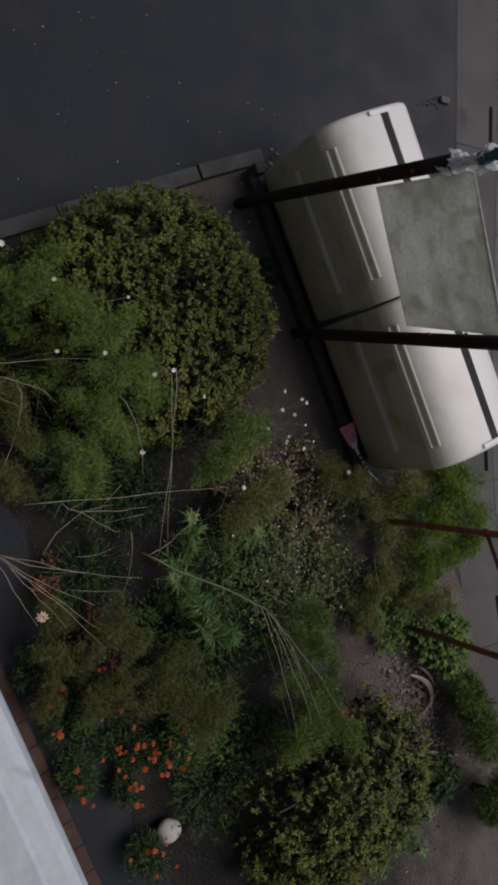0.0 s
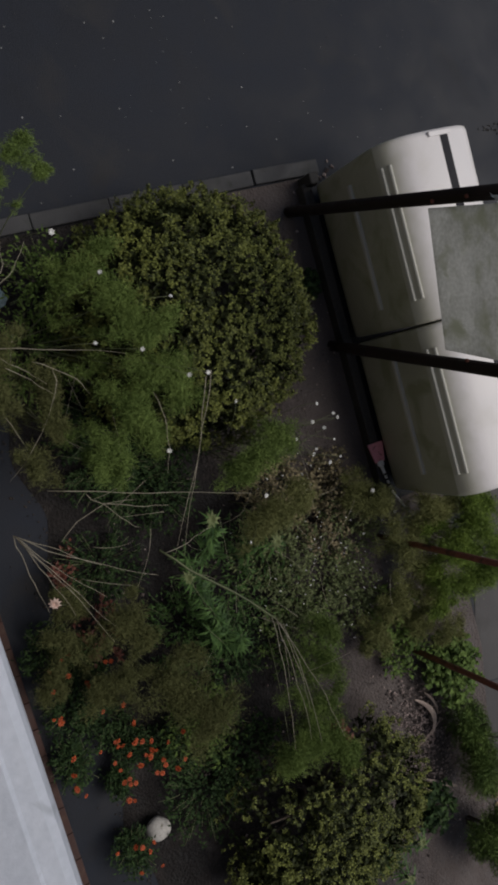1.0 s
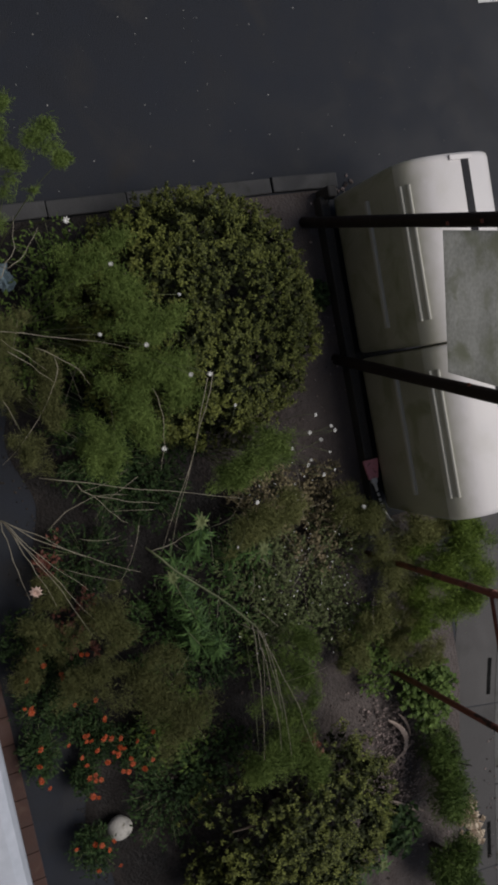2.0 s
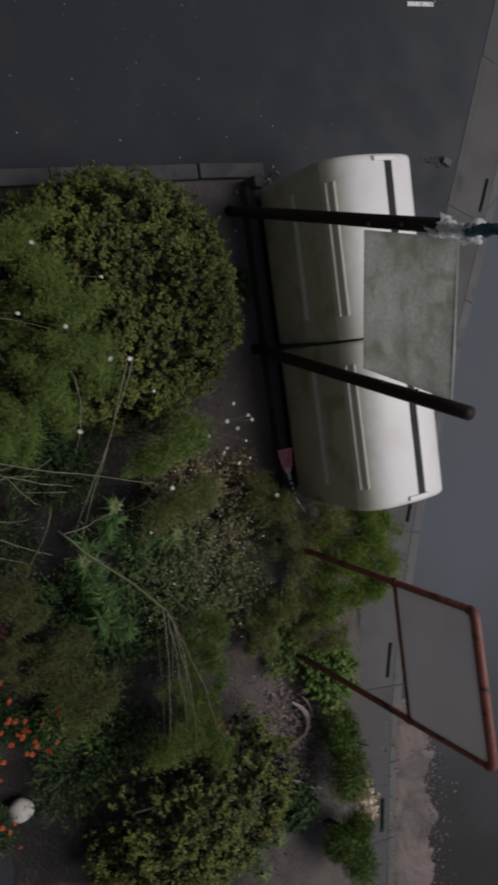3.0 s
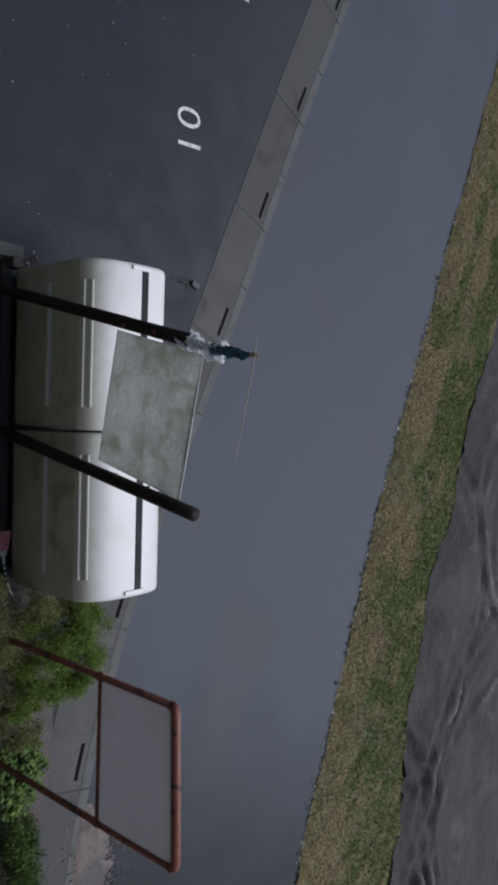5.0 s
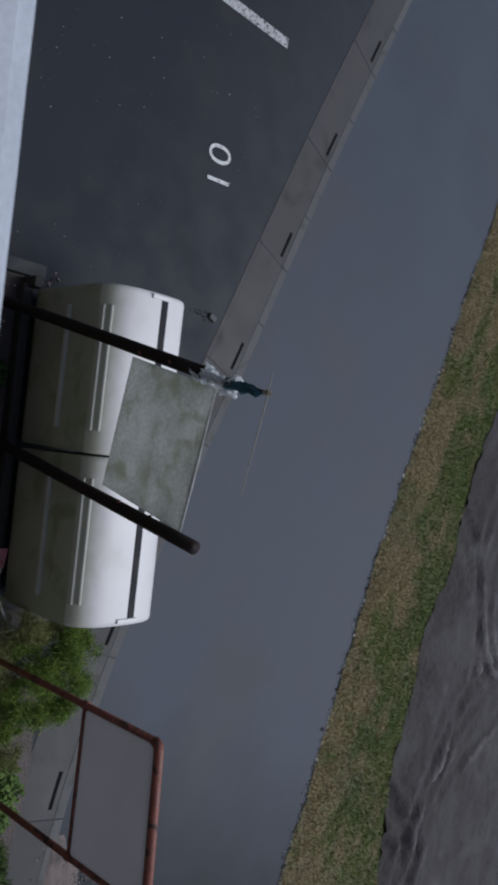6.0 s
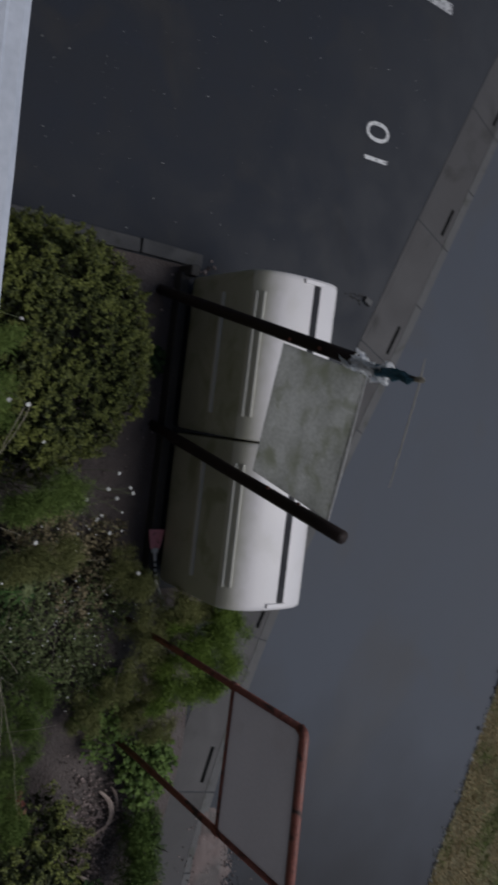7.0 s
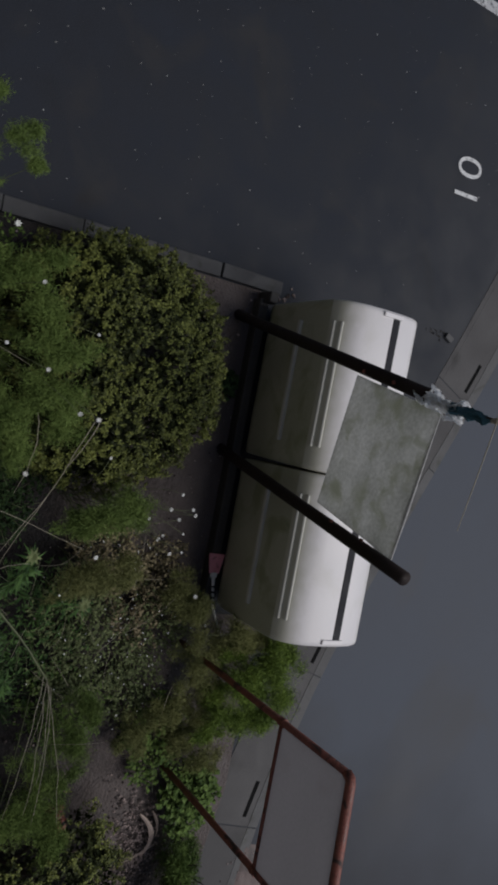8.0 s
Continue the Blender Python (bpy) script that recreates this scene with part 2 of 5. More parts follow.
SILL = mat("sill_paint", (0.38, 0.41, 0.47), (0.5, 0.53, 0.6), 0.6, 240, 30, 0.35, stain=(0.3, 0.32, 0.36), stain_scale=60, stain_at=0.66, bump_dist=0.001)
WALL = mat("house_render", (0.15, 0.14, 0.13), (0.22, 0.205, 0.19), 0.9, 60, 3, 0.4)
ROOM = mat("room_paint", (0.2, 0.2, 0.2), (0.26, 0.26, 0.25), 0.9, 60, 3, 0.1)
BAG = mat("plastic_bag", (0.8, 0.81, 0.82), (0.92, 0.93, 0.94), 0.35, 60, 14, 0.3, stain=(0.62, 0.66, 0.72), stain_scale=14, thin=0.5)
BLUE_RAG = mat("blue_rag", (0.012, 0.05, 0.075), (0.04, 0.13, 0.17), 0.6, 90, 16, 0.4)
PALE = mat("pale_bits", (0.06, 0.06, 0.06), (0.42, 0.42, 0.41), 0.7, 40, 6, 0.2, island=0.9)
PEBBLE = mat("pebbles", (0.06, 0.047, 0.044), (0.34, 0.27, 0.25), 0.28, 40, 6, 0.3, island=0.8, rough_var=0.3)
PINK = mat("pink_plastic", (0.66, 0.25, 0.29), (0.8, 0.34, 0.38), 0.5, 60, 12, 0.1, stain=(0.32, 0.12, 0.13), stain_scale=20)
WHITE_PLASTIC = mat("white_plastic", (0.68, 0.67, 0.66), (0.82, 0.81, 0.8), 0.5, 60, 12, 0.15)
STONE = mat("white_stone", (0.3, 0.29, 0.27), (0.48, 0.465, 0.44), 0.85, 60, 12, 0.5, stain=(0.16, 0.15, 0.12), stain_scale=22, stain_at=0.58)
CRUMB = mat("soil_crumbs", (0.01, 0.009, 0.008), (0.05, 0.04, 0.035), 0.8, 40, 9, 0.3, island=0.5)
SCRAP = mat("blue_scrap", (0.2, 0.28, 0.33), (0.32, 0.42, 0.47), 0.4, 40, 9, 0.3)
# Pale warm colour stands for a glint on the wet ground.
GLINT_STONE = mat("glint_stone", (0.3, 0.22, 0.15), (0.6, 0.5, 0.38), 0.25, 40, 9, 0.3, island=0.5)
BARK = mat("pale_bark", (0.28, 0.21, 0.18), (0.55, 0.45, 0.39), 0.6, 60, 12, 0.4)
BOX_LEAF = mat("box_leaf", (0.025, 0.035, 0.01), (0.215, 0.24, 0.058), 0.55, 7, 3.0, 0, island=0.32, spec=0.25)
# Darker copy of the box leaf for the shade inside the bushes.
BOX_SHADE = mat("box_shade_leaf", (0.013, 0.019, 0.005), (0.035, 0.043, 0.011), 0.7, 12, 3.5, 0, island=0.3, spec=0.22)
FEATHER = mat("feathery_leaf", (0.076, 0.118, 0.029), (0.178, 0.246, 0.068), 0.8, 10, 4, 0, island=0.1, spec=0.12)
FEATHER_OLIVE = mat("olive_feathery_leaf", (0.06, 0.066, 0.024), (0.14, 0.148, 0.06), 0.8, 10, 4, 0, island=0.1, spec=0.12)
# Brighter copy of the olive leaf for plants the house shades less.
LIT_OLIVE = mat("lit_olive_feathery_leaf", (0.095, 0.105, 0.036), (0.22, 0.23, 0.092), 0.8, 10, 4, 0, island=0.12, spec=0.12)
LANCE = mat("lance_leaf", (0.024, 0.055, 0.014), (0.08, 0.15, 0.04), 0.55, 10, 5, 0, island=0.4, spec=0.22)
BROAD = mat("broad_leaf", (0.01, 0.024, 0.008), (0.042, 0.075, 0.025), 0.7, 10, 5, 0, island=0.45, spec=0.15)
SAGE = mat("pale_leaf", (0.07, 0.092, 0.035), (0.175, 0.205, 0.09), 0.65, 10, 5, 0, island=0.35, spec=0.2)
DEAD = mat("withered_leaf", (0.1, 0.085, 0.045), (0.3, 0.25, 0.15), 0.8, 10, 5, 0, island=0.5, spec=0.22)
CONIFER = mat("conifer_leaf", (0.07, 0.115, 0.018), (0.195, 0.28, 0.05), 0.7, 10, 4, 0, island=0.4, spec=0.22)
HEDGE = mat("hedge_leaf", (0.045, 0.08, 0.018), (0.13, 0.195, 0.048), 0.75, 10, 4, 0, island=0.35, spec=0.2)
STEM = mat("green_stem", (0.06, 0.08, 0.035), (0.15, 0.16, 0.08), 0.7, 40, 8, 0.1)
STRAW = mat("dry_stalk", (0.19, 0.17, 0.12), (0.42, 0.38, 0.3), 0.7, 60, 9, 0.1)
TWIG = mat("brown_twig", (0.03, 0.022, 0.016), (0.08, 0.06, 0.045), 0.8, 60, 9, 0.2)
PETAL = mat("white_petal", (0.6, 0.6, 0.58), (0.82, 0.82, 0.8), 0.6, 40, 20, 0, island=0.2)
ORANGE = mat("orange_petal", (0.34, 0.045, 0.014), (0.55, 0.105, 0.025), 0.6, 40, 20, 0, island=0.5)
BLUSH = mat("blush_petal", (0.5, 0.32, 0.26), (0.7, 0.55, 0.48), 0.6, 40, 20, 0, island=0.3)
ROSE = mat("red_leaf", (0.08, 0.022, 0.015), (0.16, 0.05, 0.03), 0.6, 40, 20, 0, island=0.3)
RNG = random.Random(7)


# ---- mesh helpers ----
def obj(name, bm, material, parent=None, label=""):
    me = bpy.data.meshes.new(name)
    bm.to_mesh(me)
    bm.free()
    me.materials.append(material)
    ob = new(name, me)
    ob.parent = parent
    if label:
        ob["label"] = label
    return ob


part = obj


def raw(name, verts, faces, material, parent=None, label="", smooth=False):
    me = bpy.data.meshes.new(name)
    me.from_pydata(verts, [], faces)
    me.materials.append(material)
    if smooth:
        me.polygons.foreach_set("use_smooth", [True] * len(me.polygons))
    ob = new(name, me)
    ob.parent = parent
    if label:
        ob["label"] = label
    return ob


def empty(name, at=(0, 0, 0)):
    e = new(name)
    e.location = at
    e.empty_display_size = 0.1
    bpy.context.view_layer.update()
    return e


def box(x0, x1, y0, y1, z0, z1, bevel=0.0, seg=2, bm=None):
    own = bm is None
    bm = bm or bmesh.new()
    b2 = bmesh.new()
    bmesh.ops.create_cube(b2, size=1.0)
    for v in b2.verts:
        v.co = Vector(((x0 + x1) / 2 + v.co.x * (x1 - x0), (y0 + y1) / 2 + v.co.y * (y1 - y0), (z0 + z1) / 2 + v.co.z * (z1 - z0)))
    if bevel:
        bmesh.ops.bevel(b2, geom=b2.edges[:], offset=bevel, segments=seg, affect="EDGES", profile=0.5)
    me = bpy.data.meshes.new("tmp")
    b2.to_mesh(me)
    b2.free()
    bm.from_mesh(me)
    bpy.data.meshes.remove(me)
    return bm


def tube_data(points, radii, sides=6):
    """Vertices and faces of a tapered tube along points."""
    verts, faces = [], []
    pts = [Vector(p) for p in points]
    for i, p in enumerate(pts):
        d = (pts[min(i + 1, len(pts) - 1)] - pts[max(i - 1, 0)]).normalized()
        a = d.orthogonal().normalized()
        if i:
            a = (last - d * last.dot(d)).normalized()
        last = a
        b = d.cross(a)
        r = radii[i] if isinstance(radii, (list, tuple)) else radii
        for k in range(sides):
            w = 2 * math.pi * k / sides
            verts.append(p + r * (math.cos(w) * a + math.sin(w) * b))
    for i in range(len(pts) - 1):
        for k in range(sides):
            j = (k + 1) % sides
            faces.append((i * sides + k, i * sides + j, (i + 1) * sides + j, (i + 1) * sides + k))
    faces.append(tuple(range(sides))[::-1])
    faces.append(tuple(range((len(pts) - 1) * sides, len(pts) * sides)))
    return verts, faces


class Heap:
    """Gathers many small pieces into one mesh."""

    def __init__(self):
        self.v, self.f = [], []

    def add(self, verts, faces):
        n = len(self.v)
        self.v.extend(verts)
        self.f.extend(tuple(i + n for i in f) for f in faces)

    def tube(self, points, radii, sides=5):
        self.add(*tube_data(points, radii, sides))

    def leaf(self, p, d, up, length, width, bend=0.15, fold=0.12):
        """A pointed leaf of four faces, folded along its rib and bent down."""
        d = d.normalized()
        s = d.cross(up)
        s = s.normalized() if s.length > 1e-4 else d.orthogonal().normalized()
        n = s.cross(d)
        mid = p + d * length * 0.45 + n * length * bend * 0.3
        tip = p + d * length - n * length * bend
        self.add([p, mid + s * width / 2 + n * width * fold, tip, mid - s * width / 2 + n * width * fold, mid],
                 [(0, 1, 4), (4, 1, 2), (0, 4, 3), (4, 2, 3)])

    def thread(self, p, d, length, width, sag=0.1):
        d = d.normalized()
        s = d.orthogonal().normalized()
        a = RNG.random() * 6.28
        s = (math.cos(a) * s + math.sin(a) * d.cross(s)) * width / 2
        mid = p + d * length * 0.5
        tip = p + d * length - Vector((0, 0, sag * length))
        self.add([p - s * 0.7, p + s * 0.7, mid + s, mid - s, tip], [(0, 1, 2, 3), (3, 2, 4)])

    def out(self, name, material, parent=None, label=""):
        return raw(name, self.v, self.f, material, parent, label)


def ball_dir(rng=RNG):
    while True:
        v = Vector((rng.uniform(-1, 1), rng.uniform(-1, 1), rng.uniform(-1, 1)))
        if 0.05 < v.length < 1:
            return v.normalized()


def bez(a, b, c, n=8):
    a, b, c = Vector(a), Vector(b), Vector(c)
    return [a * (1 - t) ** 2 + b * 2 * t * (1 - t) + c * t * t for t in (i / n for i in range(n + 1))]


# ---- setting ----
U = Vector((0.913, -0.407, 0)).normalized()  # the way the road runs
M = Vector((0.407, 0.913, 0)).normalized()   # across it, away from the house


def road_pt(s, c, z=0.0):
    p = U * s + M * c
    return Vector((p.x, p.y, z))


def strip(name, c0, c1, s0, s1, z, material, label, category):
    v = [road_pt(s0, c0, z), road_pt(s1, c0, z), road_pt(s1, c1, z), road_pt(s0, c1, z)]
    return tagged(raw(name, v, [(0, 1, 2, 3)], material), label, category, kind="structure")


tagged(raw("ground", [(-300, -300, 0), (300, -300, 0), (300, 300, 0), (-300, 300, 0)], [(0, 1, 2, 3)], ASPHALT_LOT),
       "dark worn asphalt of the parking lot with pale specks", "ground", kind="structure")


def gutter_line():
    """The line of the drain slots: straight along the parking lot, bending where it passes the bins."""
    p = [Vector(q) for q in ((-13.1, 11.62, 0), (-11.2, 10.6, 0), (-9.3, 9.65, 0), (-7.5, 8.77, 0), (-5.82, 7.95, 0), (-4.24, 7.19, 0), (-2.74, 6.51, 0), (-1.25, 5.85, 0), (0.27, 5.13, 0), (1.8, 4.44, 0), (3.35, 3.95, 0), (4.98, 3.64, 0), (6.62, 3.4, 0), (8.26, 3.2, 0), (9.9, 3.05, 0))]
    out = []
    for i in range(1, len(p) - 2):
        a, b, c, d = p[i - 1:i + 3]
        for k in range(8):
            t = k / 8
            out.append(0.5 * (2 * b + (c - a) * t + (2 * a - 5 * b + 4 * c - d) * t * t + (3 * b - a - 3 * c + d) * t ** 3))
    return out


GUT = gutter_line()  # eight steps from one slot to the next


def gut_pt(u, off, z=0.0):
    """A point on the gutter: u in slots from the far end, off metres toward the road."""
    u = max(0.0, min(len(GUT) / 8 - 0.26, u)) * 8
    i = int(u)
    p = GUT[i].lerp(GUT[i + 1], u - i)
    d = (GUT[i + 1] - GUT[i]).normalized()
    return Vector((p.x - d.y * off, p.y + d.x * off, z))


def along_gutter(u0, u1, o0, o1, z0, z1, n=8, gap=0.004):
    """One cast piece that follows the gutter, with thickness."""
    v, f = [], []
    for i in range(n + 1):
        u = u0 + gap + (u1 - u0 - 2 * gap) * i / n
        v += [gut_pt(u, o0, z0), gut_pt(u, o1, z0), gut_pt(u, o1, z1), gut_pt(u, o0, z1)]
    for i in range(n):
        for k in range(4):
            f.append((4 * i + k, 4 * i + (k + 1) % 4, 4 * i + 4 + (k + 1) % 4, 4 * i + 4 + k))
    f += [(3, 2, 1, 0), (4 * n, 4 * n + 1, 4 * n + 2, 4 * n + 3)]
    return v, f


near = [gut_pt(i / 8, 0.19, 0.004) for i in range(int(len(GUT)) - 2)]
near = [near[0] - U * 60] + near + [near[-1] + (near[-1] - near[-3]).normalized() * 60]
v, f = [], []
for p in near:
    v += [p, Vector((p.x, p.y, 0.004)) + M * (10.6 - p.dot(M))]
for i in range(len(near) - 1):
    f.append((2 * i, 2 * i + 2, 2 * i + 3, 2 * i + 1))
tagged(raw("road", v, f, ASPHALT_ROAD), "smooth damp blue-grey asphalt road", "road", kind="structure")


def uneven(name, c_lo, c_hi, s0, s1, step, height, material, label, category):
    """A bumpy sheet beside the road; c_lo(s) and c_hi(s) are its edges, height(s, c, k) its relief, k from edge to edge."""
    ns, nc = int((s1 - s0) / step), max(4, int((c_hi(0) - c_lo(0)) / step))
    v, f = [], []
    for i in range(ns + 1):
        s = s0 + (s1 - s0) * i / ns
        lo, hi = c_lo(s), c_hi(s)
        for j in range(nc + 1):
            k = j / nc
            c = lo + (hi - lo) * k
            v.append(road_pt(s, c, height(s, c, k)))
    for i in range(ns):
        for j in range(nc):
            a = i * (nc + 1) + j
            f.append((a, a + nc + 1, a + nc + 2, a + 1))
    return tagged(raw(name, v, f, material, smooth=True), label, category, kind="structure")


def wob(s, k=1.0, seed=0.0):
    return noise.noise(Vector((s * k, seed, 1.7)))


def verge_lo(s):
    return 9.12 + 0.075 * max(0.0, s + 3) + 0.06 * wob(s, 1.3) + 0.05 * wob(s, 6.5, 3)


def verge_hi(s):
    return 11.35 + 0.05 * max(0.0, s + 5) + 0.17 * max(0.0, s + 1) + 0.25 * wob(s, 0.7, 5) + 0.1 * wob(s, 3, 8)


def turf_z(s, c, k):
    return 0.012 + 0.05 * min(1, 6 * k, 6 * (1 - k)) + 0.025 * wob(s * 3 + c * 5, 1, c)


uneven("verge", verge_lo, verge_hi, -15, 13, 0.12, turf_z, TURF, "patchy green and straw-brown grass verge beside the road", "verge")


ARCS = ((0.5, 16.2, 3.6, 0.13), (0.5, 16.2, 3.15, 0.12), (-4.5, 14.6, 2.4, 0.14), (-4.2, 14.9, 1.9, 0.12), (3.5, 10.2, 3.4, 0.15), (2.2, 17.6, 4.6, 0.13), (-1.5, 10.0, 3.3, 0.12))


def dirt_z(s, c, k):
    z = 0.03 + 0.12 * min(1.0, max(0.0, c - verge_hi(s)) / 0.7) + 0.05 * wob(s * 0.9, 1, c * 0.9) + 0.035 * wob(s * 2.1, 1, c * 2.1 + 5)
    for s0, c0, r, w in ARCS:
        d = (math.hypot(s - s0, c - c0) - r + 0.12 * wob(s, 0.8, r)) / w
        if abs(d) < 4:
            z += -0.035 * math.exp(-d * d) + 0.06 * math.exp(-(abs(d) - 1.5) ** 2 * 3) * (0.6 + wob(s * 2 + c, 1, r))
    return z + 0.02 * wob(s * 5, 1, c * 5)


uneven("dirt_lot", verge_hi, lambda s: 17.5, -12, 12, 0.08, dirt_z, DIRT, "grey mud with curved tyre ruts beyond the verge", "dirt")
strip("far_ground", 17.4, 120, -120, 120, 0.14, DIRT, "grey muddy ground far off", "dirt")

# Planting bed soil: a bumpy sheet between the house, the edging kerb and the timber rail.
nx, ny = 130, 70
v, f = [], []
for i in range(nx + 1):
    for j in range(ny + 1):
        x = -1.5 + 7.5 * i / nx
        y = -0.02 + 3.0 * j / ny + 0.22 * wob(x, 1.5) * max(0.0, 1 - 4 * j / ny)
        edge = min(1, 8 * i / nx, 8 * j / ny, 8 * (1 - j / ny))
        v.append((x, y, 0.003 + edge * (0.04 + 0.05 * noise.noise(Vector((x * 1.3, y * 1.3, 0))) + 0.025 * noise.noise(Vector((x * 7, y * 7, 2))) + 0.012 * noise.noise(Vector((x * 20, y * 20, 4))))))
for i in range(nx):
    for j in range(ny):
        a = i * (ny + 1) + j
        f.append((a, a + ny + 1, a + ny + 2, a + 1))
tagged(raw("planting_bed", v, f, SOIL, smooth=True), "damp dark brown soil of the planting bed", "soil", kind="structure")
tagged(raw("bed_margin", [(1.5, 2.9, 0.006), (6.2, 2.9, 0.006), (6.2, 3.62 - 0.6, 0.006), (3.2, 3.62, 0.006), (1.5, 3.62, 0.006)], [(0, 1, 2, 3, 4)], SOIL),
       "damp soil margin under the shrubs", "soil", kind="structure")

# House wall with the window opening that the camera leans out of, and a plain room behind.
WX0, WX1, WZ0, WZ1 = -1.3, 1.1, 5.7, 7.1
for n, (a, b, c, d) in enumerate(((-14, WX0, 0, 10), (WX1, 14, 0, 10), (WX0, WX1, 0, WZ0), (WX0, WX1, WZ1, 10)), 1):
    tagged(obj("wall_south_%d" % n, box(a, b, -0.96, -0.6, c, d), WALL), "pale rendered wall of the house", "wall", kind="structure")
tagged(obj("room_floor", box(-3, 3, -4, -0.96, 4.6, 4.7), ROOM), "plain room floor behind the window", "floor", kind="structure")
tagged(obj("room_ceiling", box(-3, 3, -4, -0.96, 7.3, 7.4), ROOM), "plain room ceiling behind the window", "ceiling", kind="structure")
tagged(obj("room_wall_back", box(-3, 3, -4.1, -4, 4.6, 7.4), ROOM), "plain back wall of the room", "wall", kind="structure")
tagged(obj("room_wall_east", box(3, 3.1, -4.1, -0.96, 4.6, 7.4), ROOM), "plain side wall of the room", "wall", kind="structure")
tagged(obj("room_wall_west", box(-3.1, -3, -4.1, -0.96, 4.6, 7.4), ROOM), "plain side wall of the room", "wall", kind="structure")
sill = tagged(empty("window_sill", (0, -0.6, 5.7)), "white painted rough window sill with a rounded lip", "window sill", kind="structure")
S0 = 5.738
prof = [(-0.96, S0 + 0.014), (-0.4805, S0 + 0.0025), (-0.479, S0 + 0.0012), (-0.472, S0), (-0.4685, S0 - 0.0025), (-0.467, S0 - 0.008), (-0.467, S0 - 0.034), (-0.96, S0 - 0.034)]
v, f = [], []
nxs = 60
for i in range(nxs + 1):
    x = WX0 - 0.05 + (WX1 - WX0 + 0.1) * i / nxs
    for y, z in prof:
        v.append((x, y + 0.6 + 0.0008 * wob(x * 40, 1, z * 50), z - 5.7))
k = len(prof)
for i in range(nxs):
    for j in range(k):
        a, b = i * k + j, i * k + (j + 1) % k
        f.append((a, b, b + k, a + k))
f += [tuple(range(k))[::-1], tuple(range(nxs * k, nxs * k + k))]
raw("sill_board", v, f, SILL, sill)

# Kerbs and edging are separate stones.


def stone_mesh(lx, ly, lz, bevel=0.012):
    bm = box(-lx / 2, lx / 2, -ly / 2, ly / 2, 0, lz, bevel, 2)
    me = bpy.data.meshes.new("stone")
    bm.to_mesh(me)
    bm.free()
    return me


def row_of(name, piece, mesh, material, poses, label, category):
    top = tagged(empty(name, poses[0].translation), label, category, kind="structure")
    mesh.materials.append(material)
    inv = Matrix.Translation(-poses[0].translation)
    for m in poses:
        ob = new(piece, mesh)
        ob.parent = top
        ob.matrix_local = inv @ m
    return top


ang = math.degrees(math.atan2(U.y, U.x))
def cast_row(name, pieces, material, label, category):
    top = tagged(empty(name), label, category, kind="structure")
    for piece, v, f in pieces:
        raw(piece, v, f, material, top)
    return top


SLOTS = len(GUT) // 8
cast_row("gutter", [("slab", *along_gutter(i + 0.17, i + 1.17, -0.37, 0.085, -0.02, 0.003 + 0.001 * (i % 2))) for i in range(SLOTS - 1)], GUTTER,
         "worn concrete gutter slabs between parking lot and road", "gutter")
cast_row("gutter_edge", [("edge_stone", *along_gutter(i + 0.17, i + 1.17, -0.43 - 0.01 * wob(i, 2.3), -0.372, -0.02, 0.0045)) for i in range(SLOTS - 1)], GUTTER,
         "narrow pale concrete edge along the parking lot", "kerb")
cast_row("gutter_lip", [("kerb_stone", *along_gutter(i / 2 + 0.17, i / 2 + 0.67, 0.087, 0.2, -0.02, 0.0065, 4)) for i in range(2 * SLOTS - 2)], KERB,
         "narrow concrete kerb along the road edge", "kerb")
cast_row("drain_slots", [("slot", *along_gutter(i - 0.115, i + 0.115, -0.022, 0.022, -0.01, 0.0062, 3)) for i in range(1, SLOTS)], DRAIN,
         "short dark drain slots in the gutter", "drain")
row_of("bed_edging", "kerb_stone", stone_mesh(0.13, 0.632, 0.05, 0.01), EDGING,
       [pose(-1.57 + 0.012 * wob(i, 3), -0.33 + 0.635 * i, -0.005, 0, 0, 1.2 * wob(i, 2, 4)) for i in range(5)] + [pose(-1.575, 2.86, -0.008, 0, 0, -1.0)],
       "grey concrete edging kerb of the planting bed", "kerb")
# Brown damp silt washed along the road edge past the framed sign.
v, f = [], []
nu, nc = 120, 22
for i in range(nu + 1):
    u = 9.27 + 2.2 * i / nu
    grow = min(1.0, 5 * i / nu + 0.25)
    for j in range(nc + 1):
        k = j / nc
        off = 0.16 + 0.03 * wob(u * 9, 1, 3) + k * grow * (0.5 + 0.16 * wob(u * 5, 1, 8) + 0.09 * wob(u * 21, 1, 2))
        p = gut_pt(u, off)
        body = min(1.0, 7 * k, 3.5 * (1 - k), 16 * i / nu)
        v.append((p.x, p.y, 0.0045 + body * (0.012 + 0.009 * noise.noise(p * 5) + 0.008 * noise.noise(p * 17) + 0.004 * noise.noise(p * 45))))
for i in range(nu):
    for j in range(nc):
        a = i * (nc + 1) + j
        f.append((a, a + nc + 1, a + nc + 2, a + 1))
tagged(raw("silt_strip", v, f, PINK_PAVE, smooth=True), "pinkish brown damp silt along the road edge", "silt", kind="structure")
row_of("wall_edging", "brick", stone_mesh(0.219, 0.1, 0.05, 0.006), BRICK,
       [pose(-1.3 + 0.222 * i, -0.515, -0.005, 0, 0, 1.5 * wob(i, 2, 7)) for i in range(32)],
       "reddish brick edging along the foot of the house wall", "edging")


